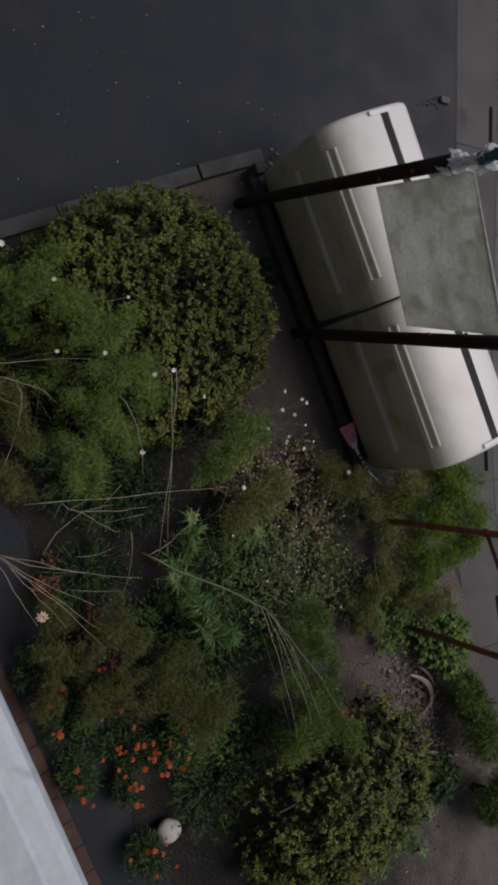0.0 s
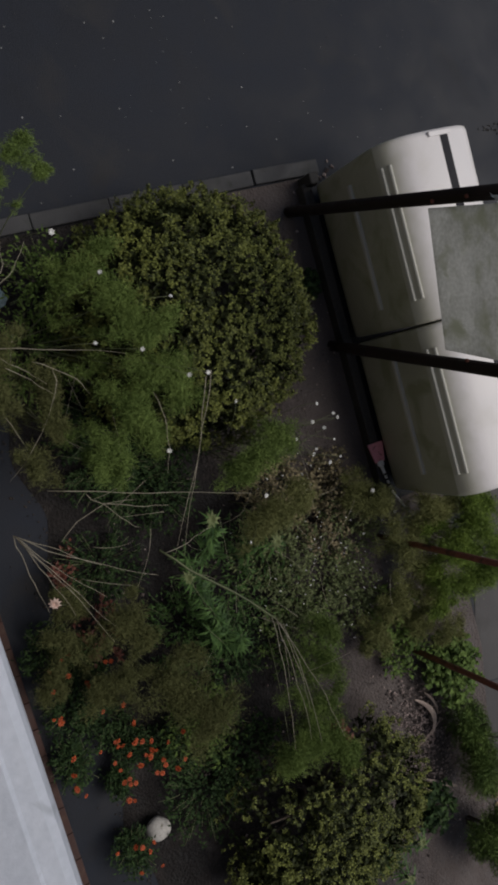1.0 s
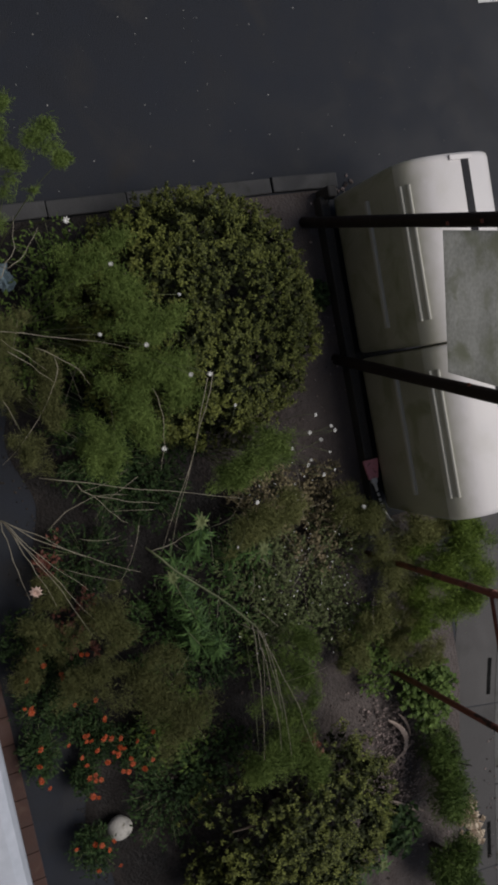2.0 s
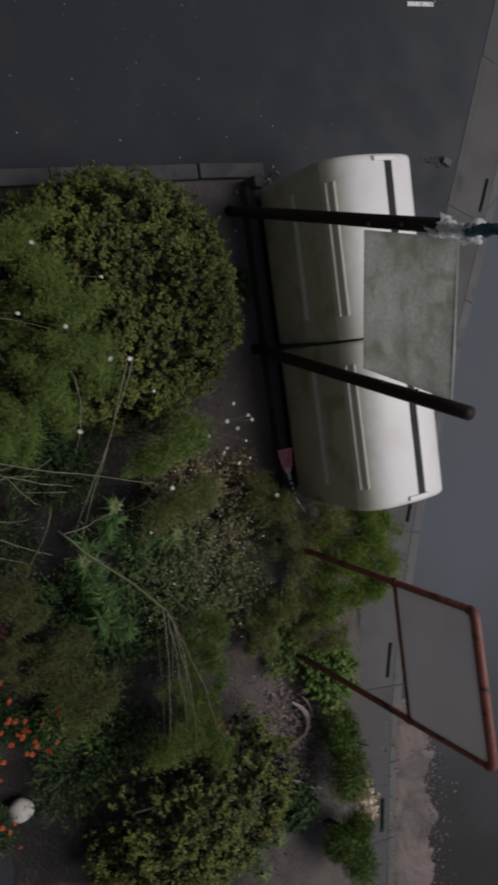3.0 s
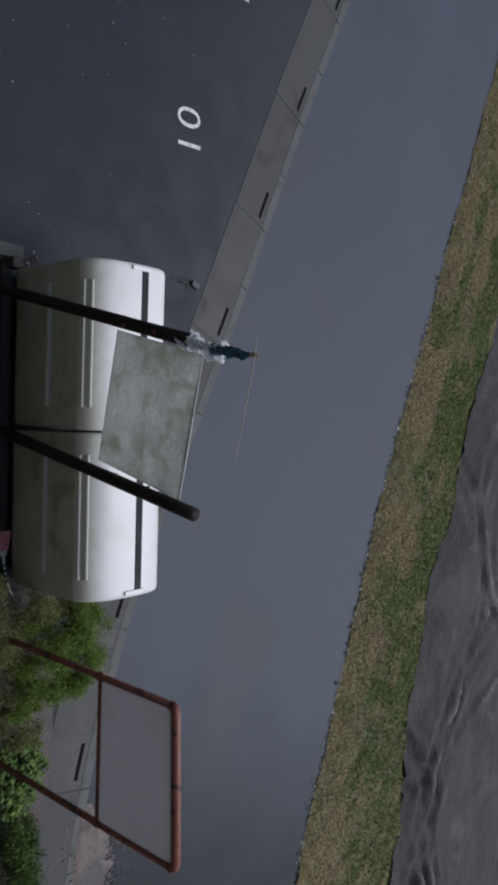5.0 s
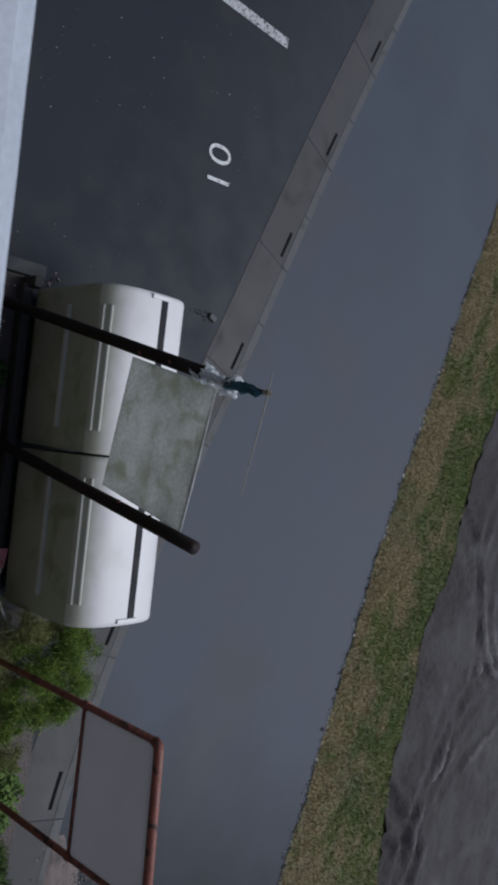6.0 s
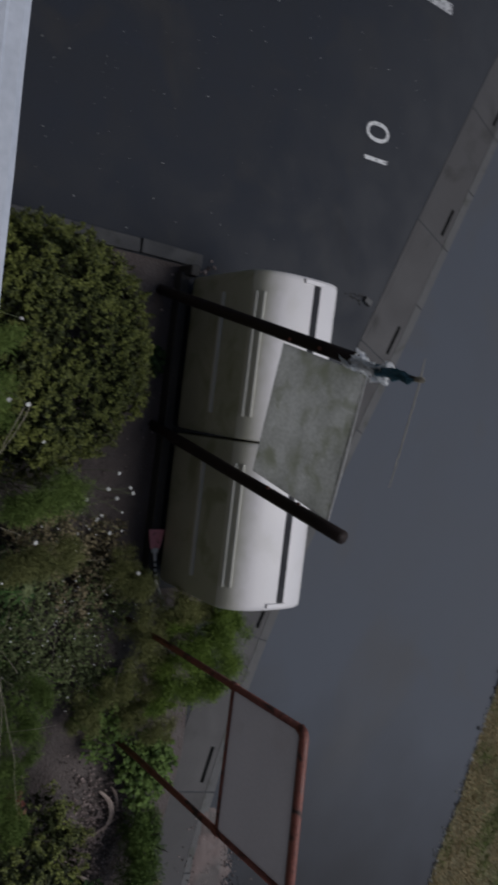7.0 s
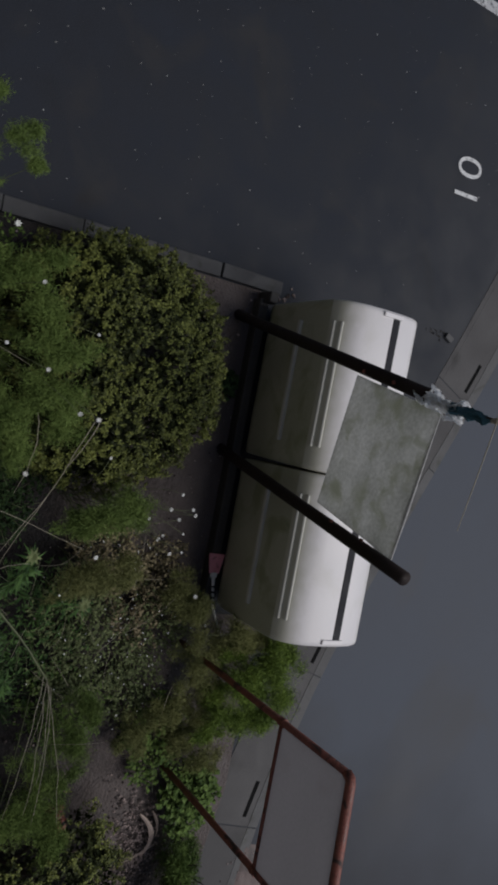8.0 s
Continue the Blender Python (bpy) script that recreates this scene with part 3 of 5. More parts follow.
text = bpy.data.curves.new("bay_number", "FONT")
text.body, text.size, text.align_x, text.align_y = "10", 0.5, "CENTER", "CENTER"
text.extrude, text.offset, text.space_character = 0.002, -0.004, 1.16
tmp = new("tmp_text", text)
bpy.context.view_layer.update()
me = bpy.data.meshes.new_from_object(tmp.evaluated_get(bpy.context.evaluated_depsgraph_get()))
bpy.data.objects.remove(tmp)
me.materials.clear()
me.materials.append(PAINT)
num = new("bay_number", me)
num.matrix_world = pose(-3.25, 5.235, 0.004, 0, 0, 183)
tagged(num, "white painted parking number 10 on the asphalt", "road marking", kind="structure")
tagged(obj("bay_line", box(-5.12, -5.0, 1.2, 6.12, 0.001, 0.005), WORN_PAINT), "worn white painted parking bay line", "road marking", kind="structure")


# ---- recycling containers ----
def container(x0, x1):
    """A long cream bin: ribbed tall back, rounded top, dark slot, moulded end lips."""
    top = tagged(empty("waste_container", ((x0 + x1) / 2, 3.4, 0)), "large cream plastic waste container with ribbed back and dark slot", "waste container", "row of waste containers")
    w = (x1 - x0) / 2
    prof = [(-0.365, 0.16), (-0.384, 0.22), (-0.375, 0.7), (-0.366, 0.98), (-0.352, 1.05), (-0.332, 1.1), (-0.3, 1.142), (-0.26, 1.174), (-0.2, 1.206), (-0.15, 1.223), (-0.09, 1.237), (0.05, 1.252), (0.2, 1.255), (0.34, 1.24), (0.42, 1.205), (0.455, 1.13), (0.45, 0.95), (0.37, 0.16)]
    xs = [(-w, 0.93), (-w + 0.006, 0.97), (-w + 0.02, 0.99), (-w + 0.05, 1.0), (w - 0.05, 1.0), (w - 0.02, 0.99), (w - 0.006, 0.97), (w, 0.93)]
    n = len(prof)
    for name, rows, material in (("body", [0, 1, 2, 3, 4, 16, 17], ALGAE_SHADE), ("lid", list(range(4, 17)), CREAM)):
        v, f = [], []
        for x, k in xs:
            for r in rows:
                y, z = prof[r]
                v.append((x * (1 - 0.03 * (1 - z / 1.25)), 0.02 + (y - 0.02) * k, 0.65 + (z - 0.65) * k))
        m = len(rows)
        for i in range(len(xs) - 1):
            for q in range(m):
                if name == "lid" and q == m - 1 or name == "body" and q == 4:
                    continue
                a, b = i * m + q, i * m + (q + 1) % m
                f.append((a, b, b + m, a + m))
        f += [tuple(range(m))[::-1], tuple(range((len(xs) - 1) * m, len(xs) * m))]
        shell = raw(name, v, f, material, top, "lower body coloured for algae and the shade on its back" if name == "body" else "clean pale lid", smooth=True)
        if name == "body":
            body = shell
    lid = shell
    bm = box(-w + 0.05, w - 0.05, 0.125, 0.195, 1.235, 1.2575, 0.002)
    part("slot", bm, SLOT, lid, "dark slot along the lid")
    for x in (-w + 0.045, w - 0.045):
        part("slot_end", box(x - 0.022, x + 0.016, 0.02, 0.225, 1.235, 1.265, 0.006), CREAM, lid)
    for y, z, rx, out, half in ((-0.374, 0.69, 84, 0.03, 0.02), (-0.334, 1.092, 68, 0.02, 0.014), (-0.296, 1.145, 50, 0.017, 0.013)):
        bm = box(-w + 0.18, w - 0.19, -half, half, -0.01, out, 0.008, 3)
        rib = part("rib", bm, RIB, body, "paler rib")
        rib.matrix_local = pose(0, y, z, rx, 0, 0)
    part("skirt", box(-w + 0.05, w - 0.05, -0.32, 0.34, 0.1, 0.2, 0.01), SLOT, top, "dark lower frame")
    for x in (-w + 0.15, w - 0.15):
        for y in (-0.24, 0.26):
            bm = bmesh.new()
            bmesh.ops.create_cone(bm, cap_ends=True, segments=20, radius1=0.08, radius2=0.08, depth=0.05)
            bmesh.ops.bevel(bm, geom=[e for e in bm.edges if len(e.link_faces) == 2 and abs(e.calc_face_angle(0)) > 1], offset=0.01, segments=2, affect="EDGES")
            wheel = part("wheel", bm, SLOT, top, "dark rubber castor")
            wheel.matrix_local = pose(x, y, 0.08, 0, 90, 0)
    return top


c1 = container(-1.405, -0.015)
c2 = copy_thing(c1, pose(0.69, 3.4, 0, 0, 0, 0.4))

# Dark timber behind the bins.
rail = tagged(empty("timber_edging", (0, 2.98, 0)), "low black timber edging with an end stake behind the bins", "edging")
part("beam", box(-1.42, 1.42, -0.06, 0.03, 0.0, 0.13, 0.012), RAIL, rail)
for x in (-1.44,):
    part("stake", box(x - 0.05, x + 0.05, -0.02, 0.07, 0, 0.22, 0.014), RAIL, rail)


# ---- leaning sign on two posts ----
def leaning_post(parent, x0, y0, x1, y1, z1, r):
    pts = [Vector((x0, y0, -0.1)).lerp(Vector((x1, y1, z1)), i / 9) for i in range(10)]
    pts = [p + Vector((0.004 * wob(i, 1.7, x0), 0.004 * wob(i, 1.3, 9), 0)) for i, p in enumerate(pts)]
    v, f = tube_data(pts, [r * (1 + 0.04 * wob(i, 2.2, 5)) for i in range(10)], 10)
    post = raw("post", v, f, POST, parent, smooth=True)
    return post


sign = tagged(empty("leaning_sign"), "weathered mossy translucent sheet on two leaning dark posts", "sign")
leaning_post(sign, -1.265, 2.79, -0.66, 2.79, 2.58, 0.047)
leaning_post(sign, -0.047, 2.86, 0.475, 2.86, 2.61, 0.047)
bm = bmesh.new()
corners = [(-0.775, 1.725), (-0.575, 2.595), (0.40, 2.405), (0.185, 1.54)]
ids = []
for y in (2.895, 2.917):
    ids.append([bm.verts.new((x, y, z)) for x, z in corners])
bm.faces.new(ids[0])
bm.faces.new(ids[1][::-1])
for i in range(4):
    j = (i + 1) % 4
    bm.faces.new((ids[0][j], ids[0][i], ids[1][i], ids[1][j]))
bmesh.ops.recalc_face_normals(bm, faces=bm.faces[:])
part("board", bm, BOARD, sign)
v, f = tube_data([(-0.575, 2.906, 2.598), (-0.25, 2.905, 2.535), (0.08, 2.907, 2.47), (0.40, 2.906, 2.408)], [0.004, 0.007, 0.01, 0.006], 8)
raw("board_edge", v, f, BOARD_EDGE, sign, "pale worn top edge")
for x, z in ((-0.72, 2.3), (0.33, 2.2), (-0.78, 1.98), (0.27, 1.85)):
    part("bolt", box(x - 0.012, x + 0.012, 2.735 + (0.07 if x > 0 else 0), 2.75 + (0.07 if x > 0 else 0), z - 0.012, z + 0.012, 0.004), RUST, sign)
v, f = tube_data([(-0.665, 2.79, 2.5), (-0.6, 2.785, 2.8), (-0.55, 2.77, 3.17)], [0.013, 0.011, 0.009], 6)
raw("stick", v, f, TWIG, sign)


def crumple(name, p0, p1, r0, r1, material, seed, n=46, sides=26, amp=0.5):
    """A crumpled plastic wrap round a line."""
    p0, p1 = Vector(p0), Vector(p1)
    d = (p1 - p0).normalized()
    a = d.orthogonal().normalized()
    b = d.cross(a)
    v, f = [], []
    for i in range(n + 1):
        t = i / n
        base = r0 + (r1 - r0) * t
        for k in range(sides):
            w = 2 * math.pi * k / sides
            q = Vector((math.cos(w) * 1.7, math.sin(w) * 1.7, t * 5 + seed))
            r = base * (1 + amp * noise.noise(q) + amp * 0.7 * abs(noise.noise(q * 2.7)) - 0.25 * amp * abs(noise.noise(q * 6)))
            r *= math.sqrt(max(0.12, min(1, 7 * t, 7 * (1 - t))))
            v.append(p0.lerp(p1, t) + r * (math.cos(w) * a + math.sin(w) * b))
    for i in range(n):
        for k in range(sides):
            j = (k + 1) % sides
            f.append((i * sides + k, i * sides + j, (i + 1) * sides + j, (i + 1) * sides + k))
    return raw(name, v, f, material)


rng = random.Random(12)
axis0, axis1 = Vector((-0.69, 2.785, 2.42)), Vector((-0.585, 2.775, 2.86))
v, f = [], []
steps, across = 330, 4
p, d = axis0.copy(), Vector((0, 0, 1))
side = Vector((0.02, 0, 0))
for i in range(steps + 1):
    goal = axis0.lerp(axis1, 0.5 + 0.5 * math.sin(0.11 * i + 2.0 * noise.noise(Vector((i * 0.03, 4, 1)))))
    d = (d + 0.6 * ball_dir(rng) + (goal - p) * 7).normalized()
    p = p + d * 0.015
    side = (side + 0.016 * ball_dir(rng))
    side = (side - d * side.dot(d)).normalized() * (0.028 + 0.016 * noise.noise(Vector((i * 0.2, 2, 6))))
    for k in range(across):
        v.append(p + side * (2 * k / (across - 1) - 1) + ball_dir(rng) * 0.004)
for i in range(steps):
    for k in range(across - 1):
        n = i * across + k
        f.append((n, n + 1, n + across + 1, n + across))
bag = raw("plastic_bag", v, f, BAG)
tagged(bag, "crumpled whitish plastic bag tied round the post top", "plastic bag")
rag = crumple("blue_rag", (-0.6, 2.78, 2.78), (-0.545, 2.77, 3.12), 0.036, 0.018, BLUE_RAG, 9.0, amp=0.9)
tagged(rag, "dark teal rag wound round the stick above the bag", "rag")
tuft = crumple("yellow_knot", (-0.552, 2.77, 3.12), (-0.545, 2.77, 3.19), 0.017, 0.013, STRAW, 5.0, 10, 10)
tagged(tuft, "small yellowish knot at the stick's tip", "knot")
v, f = tube_data([(-0.67, 2.75, 3.19), (-0.53, 2.755, 3.17), (-0.2, 2.76, 3.1), (0.09, 2.76, 3.04)], [0.002, 0.004, 0.0035, 0.002], 5)
tagged(raw("thin_cane", v, f, STRAW), "thin pale cane tied across the stick", "cane")

# ---- red tube frame with a grey panel ----
frame_sign = tagged(empty("framed_sign", (2.32, 2.83, 0)), "rusty red tube frame holding a plain grey panel", "sign")
for x in (-0.55, 0.55):
    v, f = tube_data([(x, 0.0, -0.1), (x, 0, 1.2), (x, 0.0, 2.52 + 0.04 * x)], 0.026, 12)
    raw("leg", v, f, RUST, frame_sign, smooth=True)
v, f = tube_data([(-0.55, 0, 2.47), (-0.53, 0, 2.51), (-0.5, 0, 2.52), (0.5, 0, 2.56), (0.53, 0, 2.55), (0.55, 0, 2.51)], 0.034, 12)
raw("top_rail", v, f, RUST, frame_sign, smooth=True)
v, f = tube_data([(-0.55, 0, 1.72), (0.55, 0, 1.72)], 0.02, 10)
raw("lower_rail", v, f, RUST, frame_sign, smooth=True)
part("panel", box(-0.535, 0.535, -0.006, 0.006, 1.725, 2.515, 0.002), PANEL, frame_sign, "plain grey sheet")
for x in (-0.55, 0.55):
    v, f = tube_data([(x, 0, 1.69), (x, 0, 1.75)], 0.033, 12)
    raw("collar", v, f, RUST, frame_sign)


# ---- plants ----
def stems(parent, pieces, material, name="stem"):
    """Each piece: points and radii; one stem each."""
    for pts, radii in pieces:
        v, f = tube_data(pts, radii, 5)
        raw(name, v, f, material, parent, smooth=True)


def box_bush(cx, cy, rx, ry, h, seed, label, spacing=0.036, hollow=-0.34, bare=None):
    """A clipped dome: limbs inside, an inner layer coloured dark for shade, and thousands of small leaves in uneven
    clumps.
    """
    rng = random.Random(seed)
    top = tagged(empty("box_bush", (cx, cy, 0)), label, "shrub", "clipped shrubs")
    for i in range(7):
        a = 6.28 * i / 7 + rng.random()
        e = Vector((rx * 0.7 * math.cos(a), ry * 0.7 * math.sin(a), h * rng.uniform(0.5, 0.85)))
        v, f = tube_data(bez((0.05 * math.cos(a), 0.05 * math.sin(a), 0), (e.x * 0.3, e.y * 0.3, e.z * 0.7), e, 5), [0.03, 0.026, 0.02, 0.015, 0.01, 0.006], 6)
        raw("limb", v, f, TWIG, top)
    outer, inner = Heap(), Heap()
    n = int(6.2 * (rx + ry) / 2 * h / spacing ** 2)
    for i in range(n):
        z = 1 - 1.12 * (i + 0.5) / n
        a = 2.39996 * i + rng.uniform(-0.3, 0.3)
        r = math.sqrt(max(0.0, 1 - z * z)) if z > 0 else 1 - 0.25 * z * z
        d = Vector((r * math.cos(a), r * math.sin(a), z))
        clump = noise.noise(d * 8.5 + Vector((0, seed, 0)))
        lump = 1 + 0.07 * noise.noise(d * 2.3 + Vector((seed, 0, 0))) + 0.12 * clump + 0.07 * noise.noise(d * 19 + Vector((0, 0, seed))) + rng.uniform(-0.02, 0.02)
        if bare and d.x * bare[0] + d.y * bare[1] + 0.35 * clump > 0.42 and rng.random() < 0.88:
            continue
        gap = noise.noise(d * 4.2 + Vector((seed, seed, 3)))
        if gap < hollow:
            lump *= 0.84 - 0.5 * (hollow - gap)
            if rng.random() < min(0.75, 3.0 * (hollow - gap)):
                continue
        p = Vector((d.x * rx * lump, d.y * ry * lump, max(0.03, h * 0.42 + d.z * h * 0.58 * lump)))
        nrm = Vector((d.x / rx, d.y / ry, d.z / (h * 0.58))).normalized()
        shoot = (nrm + Vector((0, 0, 0.4)) + 0.4 * ball_dir(rng)).normalized()
        tall = rng.uniform(0.02, 0.045) * (1.7 if rng.random() < 0.015 else 1)
        if clump > -0.32:
            for k in range(13):
                q = p + shoot * tall * (k / 13) + ball_dir(rng) * 0.012
                outer.leaf(q, shoot * 0.45 + ball_dir(rng), shoot, rng.uniform(0.016, 0.03), rng.uniform(0.011, 0.018))
        # Inner leaves carry the bush's inner shade in their colour.
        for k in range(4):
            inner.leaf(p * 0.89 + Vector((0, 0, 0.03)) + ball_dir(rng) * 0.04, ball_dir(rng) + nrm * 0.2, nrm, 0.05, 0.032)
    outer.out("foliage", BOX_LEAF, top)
    inner.out("inner_foliage", BOX_SHADE, top)
    return top


def flower_mesh(petals, r, material, layers=2, name="flower", cup=0.35):
    h = Heap()
    for layer in range(layers):
        for k in range(petals):
            a = 6.283 * (k + 0.5 * layer) / petals + RNG.uniform(-0.12, 0.12)
            up = cup + 0.5 * layer + RNG.uniform(-0.1, 0.1)
            d = Vector((math.cos(a), math.sin(a), up))
            h.leaf(Vector((0, 0, 0.002 * layer)), d, Vector((0, 0, 1)), r * (1 - 0.2 * layer), r * 0.55, 0.2, 0.1)
    me = bpy.data.meshes.new(name)
    me.from_pydata(h.v, [], h.f)
    me.materials.append(material)
    return me


WHITE_FLOWERS = [flower_mesh(8, 0.02, PETAL, 3), flower_mesh(7, 0.024, PETAL, 2), flower_mesh(6, 0.015, PETAL, 2)]
ORANGE_FLOWERS = [flower_mesh(9, 0.026, ORANGE, 3), flower_mesh(8, 0.021, ORANGE, 3)]
BLUSH_FLOWERS = [flower_mesh(9, 0.05, BLUSH, 4)]


def put_flower(parent, base, p, meshes, rng, tilt=35, scale=1.0):
    ob = new("flower", rng.choice(meshes))
    ob.parent = parent
    ob.matrix_local = Matrix.Translation(Vector(p) - Vector(base)) @ pose(0, 0, 0, rng.uniform(-tilt, tilt), rng.uniform(-tilt, tilt), rng.uniform(0, 360)) @ Matrix.Scale(scale * rng.uniform(0.95, 1.45), 4)
    return ob


def puff(heap, p, r, n, rng):
    """A soft cloud of fine leaf threads round a stem tip, dense inside and thinning out, in a few lobes."""
    lobes = [(Vector((0, 0, 0)), 0.48)] + [(Vector((rng.uniform(-0.9, 0.9) * r.x, rng.uniform(-0.9, 0.9) * r.y, rng.uniform(-0.5, 0.3) * r.z)), rng.uniform(0.2, 0.38)) for q in range(7)]
    for i in range(n):
        o, k = lobes[0] if i % 5 < 2 else lobes[1 + i // 5 % 7]
        g = Vector((rng.gauss(0, 0.5), rng.gauss(0, 0.5), rng.gauss(0, 0.45))) * k * 1.2
        q = p + o + Vector((g.x * r.x, g.y * r.y, g.z * r.z))
        heap.thread(q, ball_dir(rng) + Vector((0.5 * g.x, 0.5 * g.y, 0.15)), rng.uniform(0.02, 0.045), rng.uniform(0.0022, 0.0042), 0.2)


def plumed(base, puffs, material, label, seed, flowers=(), name="cosmos_plant", density=24000):
    """Thin arching stems from one root, each ending in a soft plume; flower heads on their own stalks. A puff: x, y, z and its two radii."""
    rng = random.Random(seed)
    b = Vector(base)
    top = tagged(empty(name, base), label, "flowering plant", "feathery plants")
    h = Heap()
    for x, y, z, rx, ry in puffs:
        tip = Vector((x, y, z + rng.uniform(-0.08, 0.04))) - b
        mid = Vector((tip.x * 0.35 + rng.uniform(-0.1, 0.1), tip.y * 0.35 + rng.uniform(-0.1, 0.1), tip.z * 0.85))
        pts = bez((rng.uniform(-0.04, 0.04), rng.uniform(-0.04, 0.04), 0), mid, tip, 8)
        stems(top, [(pts, [0.005 - 0.0004 * i for i in range(9)])], STEM)
        puff(h, tip, Vector((rx, ry, 0.45 * (rx + ry))), int(900 + 5.5 * density * rx * ry), rng)
        puff(h, pts[5], Vector((rx * 0.5, ry * 0.5, 0.1)), int(200 + 0.2 * density * rx * ry), rng)
    h.out("foliage", material, top)
    for p in flowers:
        p = Vector(p) + Vector((rng.uniform(-0.08, 0.08), rng.uniform(-0.08, 0.08), rng.uniform(-0.1, 0.08)))
        q = p - b
        mid = Vector((q.x * 0.6 + rng.uniform(-0.2, 0.2), q.y * 0.6 + rng.uniform(-0.15, 0.15), q.z * 0.95))
        foot = Vector((rng.uniform(-0.16, 0.16), rng.uniform(-0.1, 0.16), 0.0))
        stems(top, [(bez(foot, mid, q, 7), [0.003 - 0.0002 * i for i in range(8)])], STEM)
        put_flower(top, base, p, WHITE_FLOWERS, rng, scale=0.75)
    return top


def leafy(name, base, spread, height, n, leaf, material, label, seed, category="plant", stem_mat=None, group="", lean=0.6):
    """A low plant: stalks fanning from the root, each with several leaves."""
    rng = random.Random(seed)
    top = tagged(empty(name, base), label, category, group)
    h = Heap()
    for i in range(n):
        a, r = rng.uniform(0, 6.28), math.sqrt(rng.random())
        e = Vector((spread[0] * r * math.cos(a), spread[1] * r * math.sin(a), height * rng.uniform(0.45, 1) * (1 - 0.35 * r)))
        pts = bez((e.x * 0.25, e.y * 0.25, 0), (e.x * 0.6, e.y * 0.6, e.z * 0.8), e, 4)
        if i % 3 == 0:
            stems(top, [(pts, [0.004, 0.0035, 0.003, 0.0025, 0.002])], stem_mat or STEM)
        for k in range(6):
            q = pts[2].lerp(pts[4], rng.random()) + ball_dir(rng) * 0.02
            d = (ball_dir(rng) + Vector((e.x, e.y, 0)) * lean + Vector((0, 0, 0.1)))
            s = rng.uniform(0.7, 1.2)
            h.leaf(q, d, Vector((0, 0, 1)), leaf[0] * s, leaf[1] * s, 0.25, 0.15)
    h.out("foliage", material, top)
    if material in (SAGE, DEAD):
        buds = Heap()
        for i in range(n // 11):
            a, r = rng.uniform(0, 6.28), math.sqrt(rng.random())
            q = Vector((spread[0] * r * math.cos(a), spread[1] * r * math.sin(a), height * rng.uniform(0.6, 1.05) * (1 - 0.35 * r)))
            for k in range(3):
                buds.leaf(q, ball_dir(rng) + Vector((0, 0, 0.6)), Vector((0, 0, 1)), rng.uniform(0.008, 0.017), rng.uniform(0.006, 0.011))
        tagged(buds.out("buds", PETAL, top), "tiny pale specks among the leaves", kind="stuff")
    return top


def tufts(name, cx, cy, rx, ry, h0, n, material, label, seed, category="shrub", length=(0.02, 0.055), width=0.0055):
    """A soft, dense, upright shrub made of fine shoots over an uneven volume."""
    rng = random.Random(seed)
    top = tagged(empty(name, (cx, cy, 0)), label, category)
    for i in range(5):
        a = i * 1.3 + rng.random()
        v, f = tube_data(bez((0.03 * math.cos(a), 0.03 * math.sin(a), 0), (rx * 0.2 * math.cos(a), ry * 0.2 * math.sin(a), h0 * 0.5), (rx * 0.5 * math.cos(a), ry * 0.5 * math.sin(a), h0 * 0.85), 4), [0.014, 0.012, 0.009, 0.006, 0.003], 5)
        raw("limb", v, f, TWIG, top)
    lobes = [(rng.uniform(-0.6, 0.6), rng.uniform(-0.6, 0.6), rng.uniform(0.3, 0.75), rng.uniform(0.35, 0.6)) for q in range(9)]
    h = Heap()
    for i in range(n):
        d = ball_dir(rng)
        lx, ly, lz, lr = lobes[i % len(lobes)]
        k = rng.random() ** 0.3 * (1 + 0.45 * noise.noise(d * 3.5 + Vector((seed, lx * 5, 0)))) * lr
        p = Vector((lx * rx + d.x * rx * k, ly * ry + d.y * ry * k, max(0.03, h0 * lz + d.z * h0 * 0.5 * k)))
        if p.z < 0.02:
            continue
        w = (Vector((d.x, d.y, 0.7)) + 0.7 * ball_dir(rng)).normalized()
        h.thread(p, w, rng.uniform(*length), width * rng.uniform(0.7, 1.3), 0.2)
    h.out("foliage", material, top)
    return top


box_bush(-0.55, 1.5, 0.93, 0.95, 0.95, 3, "rounded olive-green clipped box bush beside the edging kerb")
box_bush(3.68, 1.5, 0.78, 0.92, 0.72, 11, "olive-green clipped box bush with dark gaps beside bare soil", hollow=-0.12, bare=(-0.85, -0.45))

# Feathery flowering plants between the house and the first bush.
plumed((-0.7, 0.2, 0.02), [(-0.98, 0.68, 1.1, 0.17, 0.21), (-0.74, 0.8, 1.12, 0.13, 0.23), (-0.5, 0.98, 1.1, 0.14, 0.27), (-0.22, 0.92, 1.05, 0.19, 0.22), (-0.02, 0.72, 1.05, 0.21, 0.18), (-0.12, 1.12, 1.0, 0.18, 0.16)], FEATHER,
       "tall soft green feathery plant with small white flowers", 21, [(-0.75, 1.1, 1.2), (-0.97, 0.71, 1.45), (-0.13, 1.17, 1.2), (-0.42, 0.82, 1.25), (-0.2, 1.25, 1.15)])
plumed((-0.2, 0.1, 0.02), [(0.18, 0.5, 1.0, 0.19, 0.14), (0.32, 0.46, 0.95, 0.18, 0.13), (0.2, 0.82, 0.95, 0.16, 0.15)], FEATHER, "soft green feathery plant with thin bare stems", 24, [(0.33, 0.92, 0.9)])
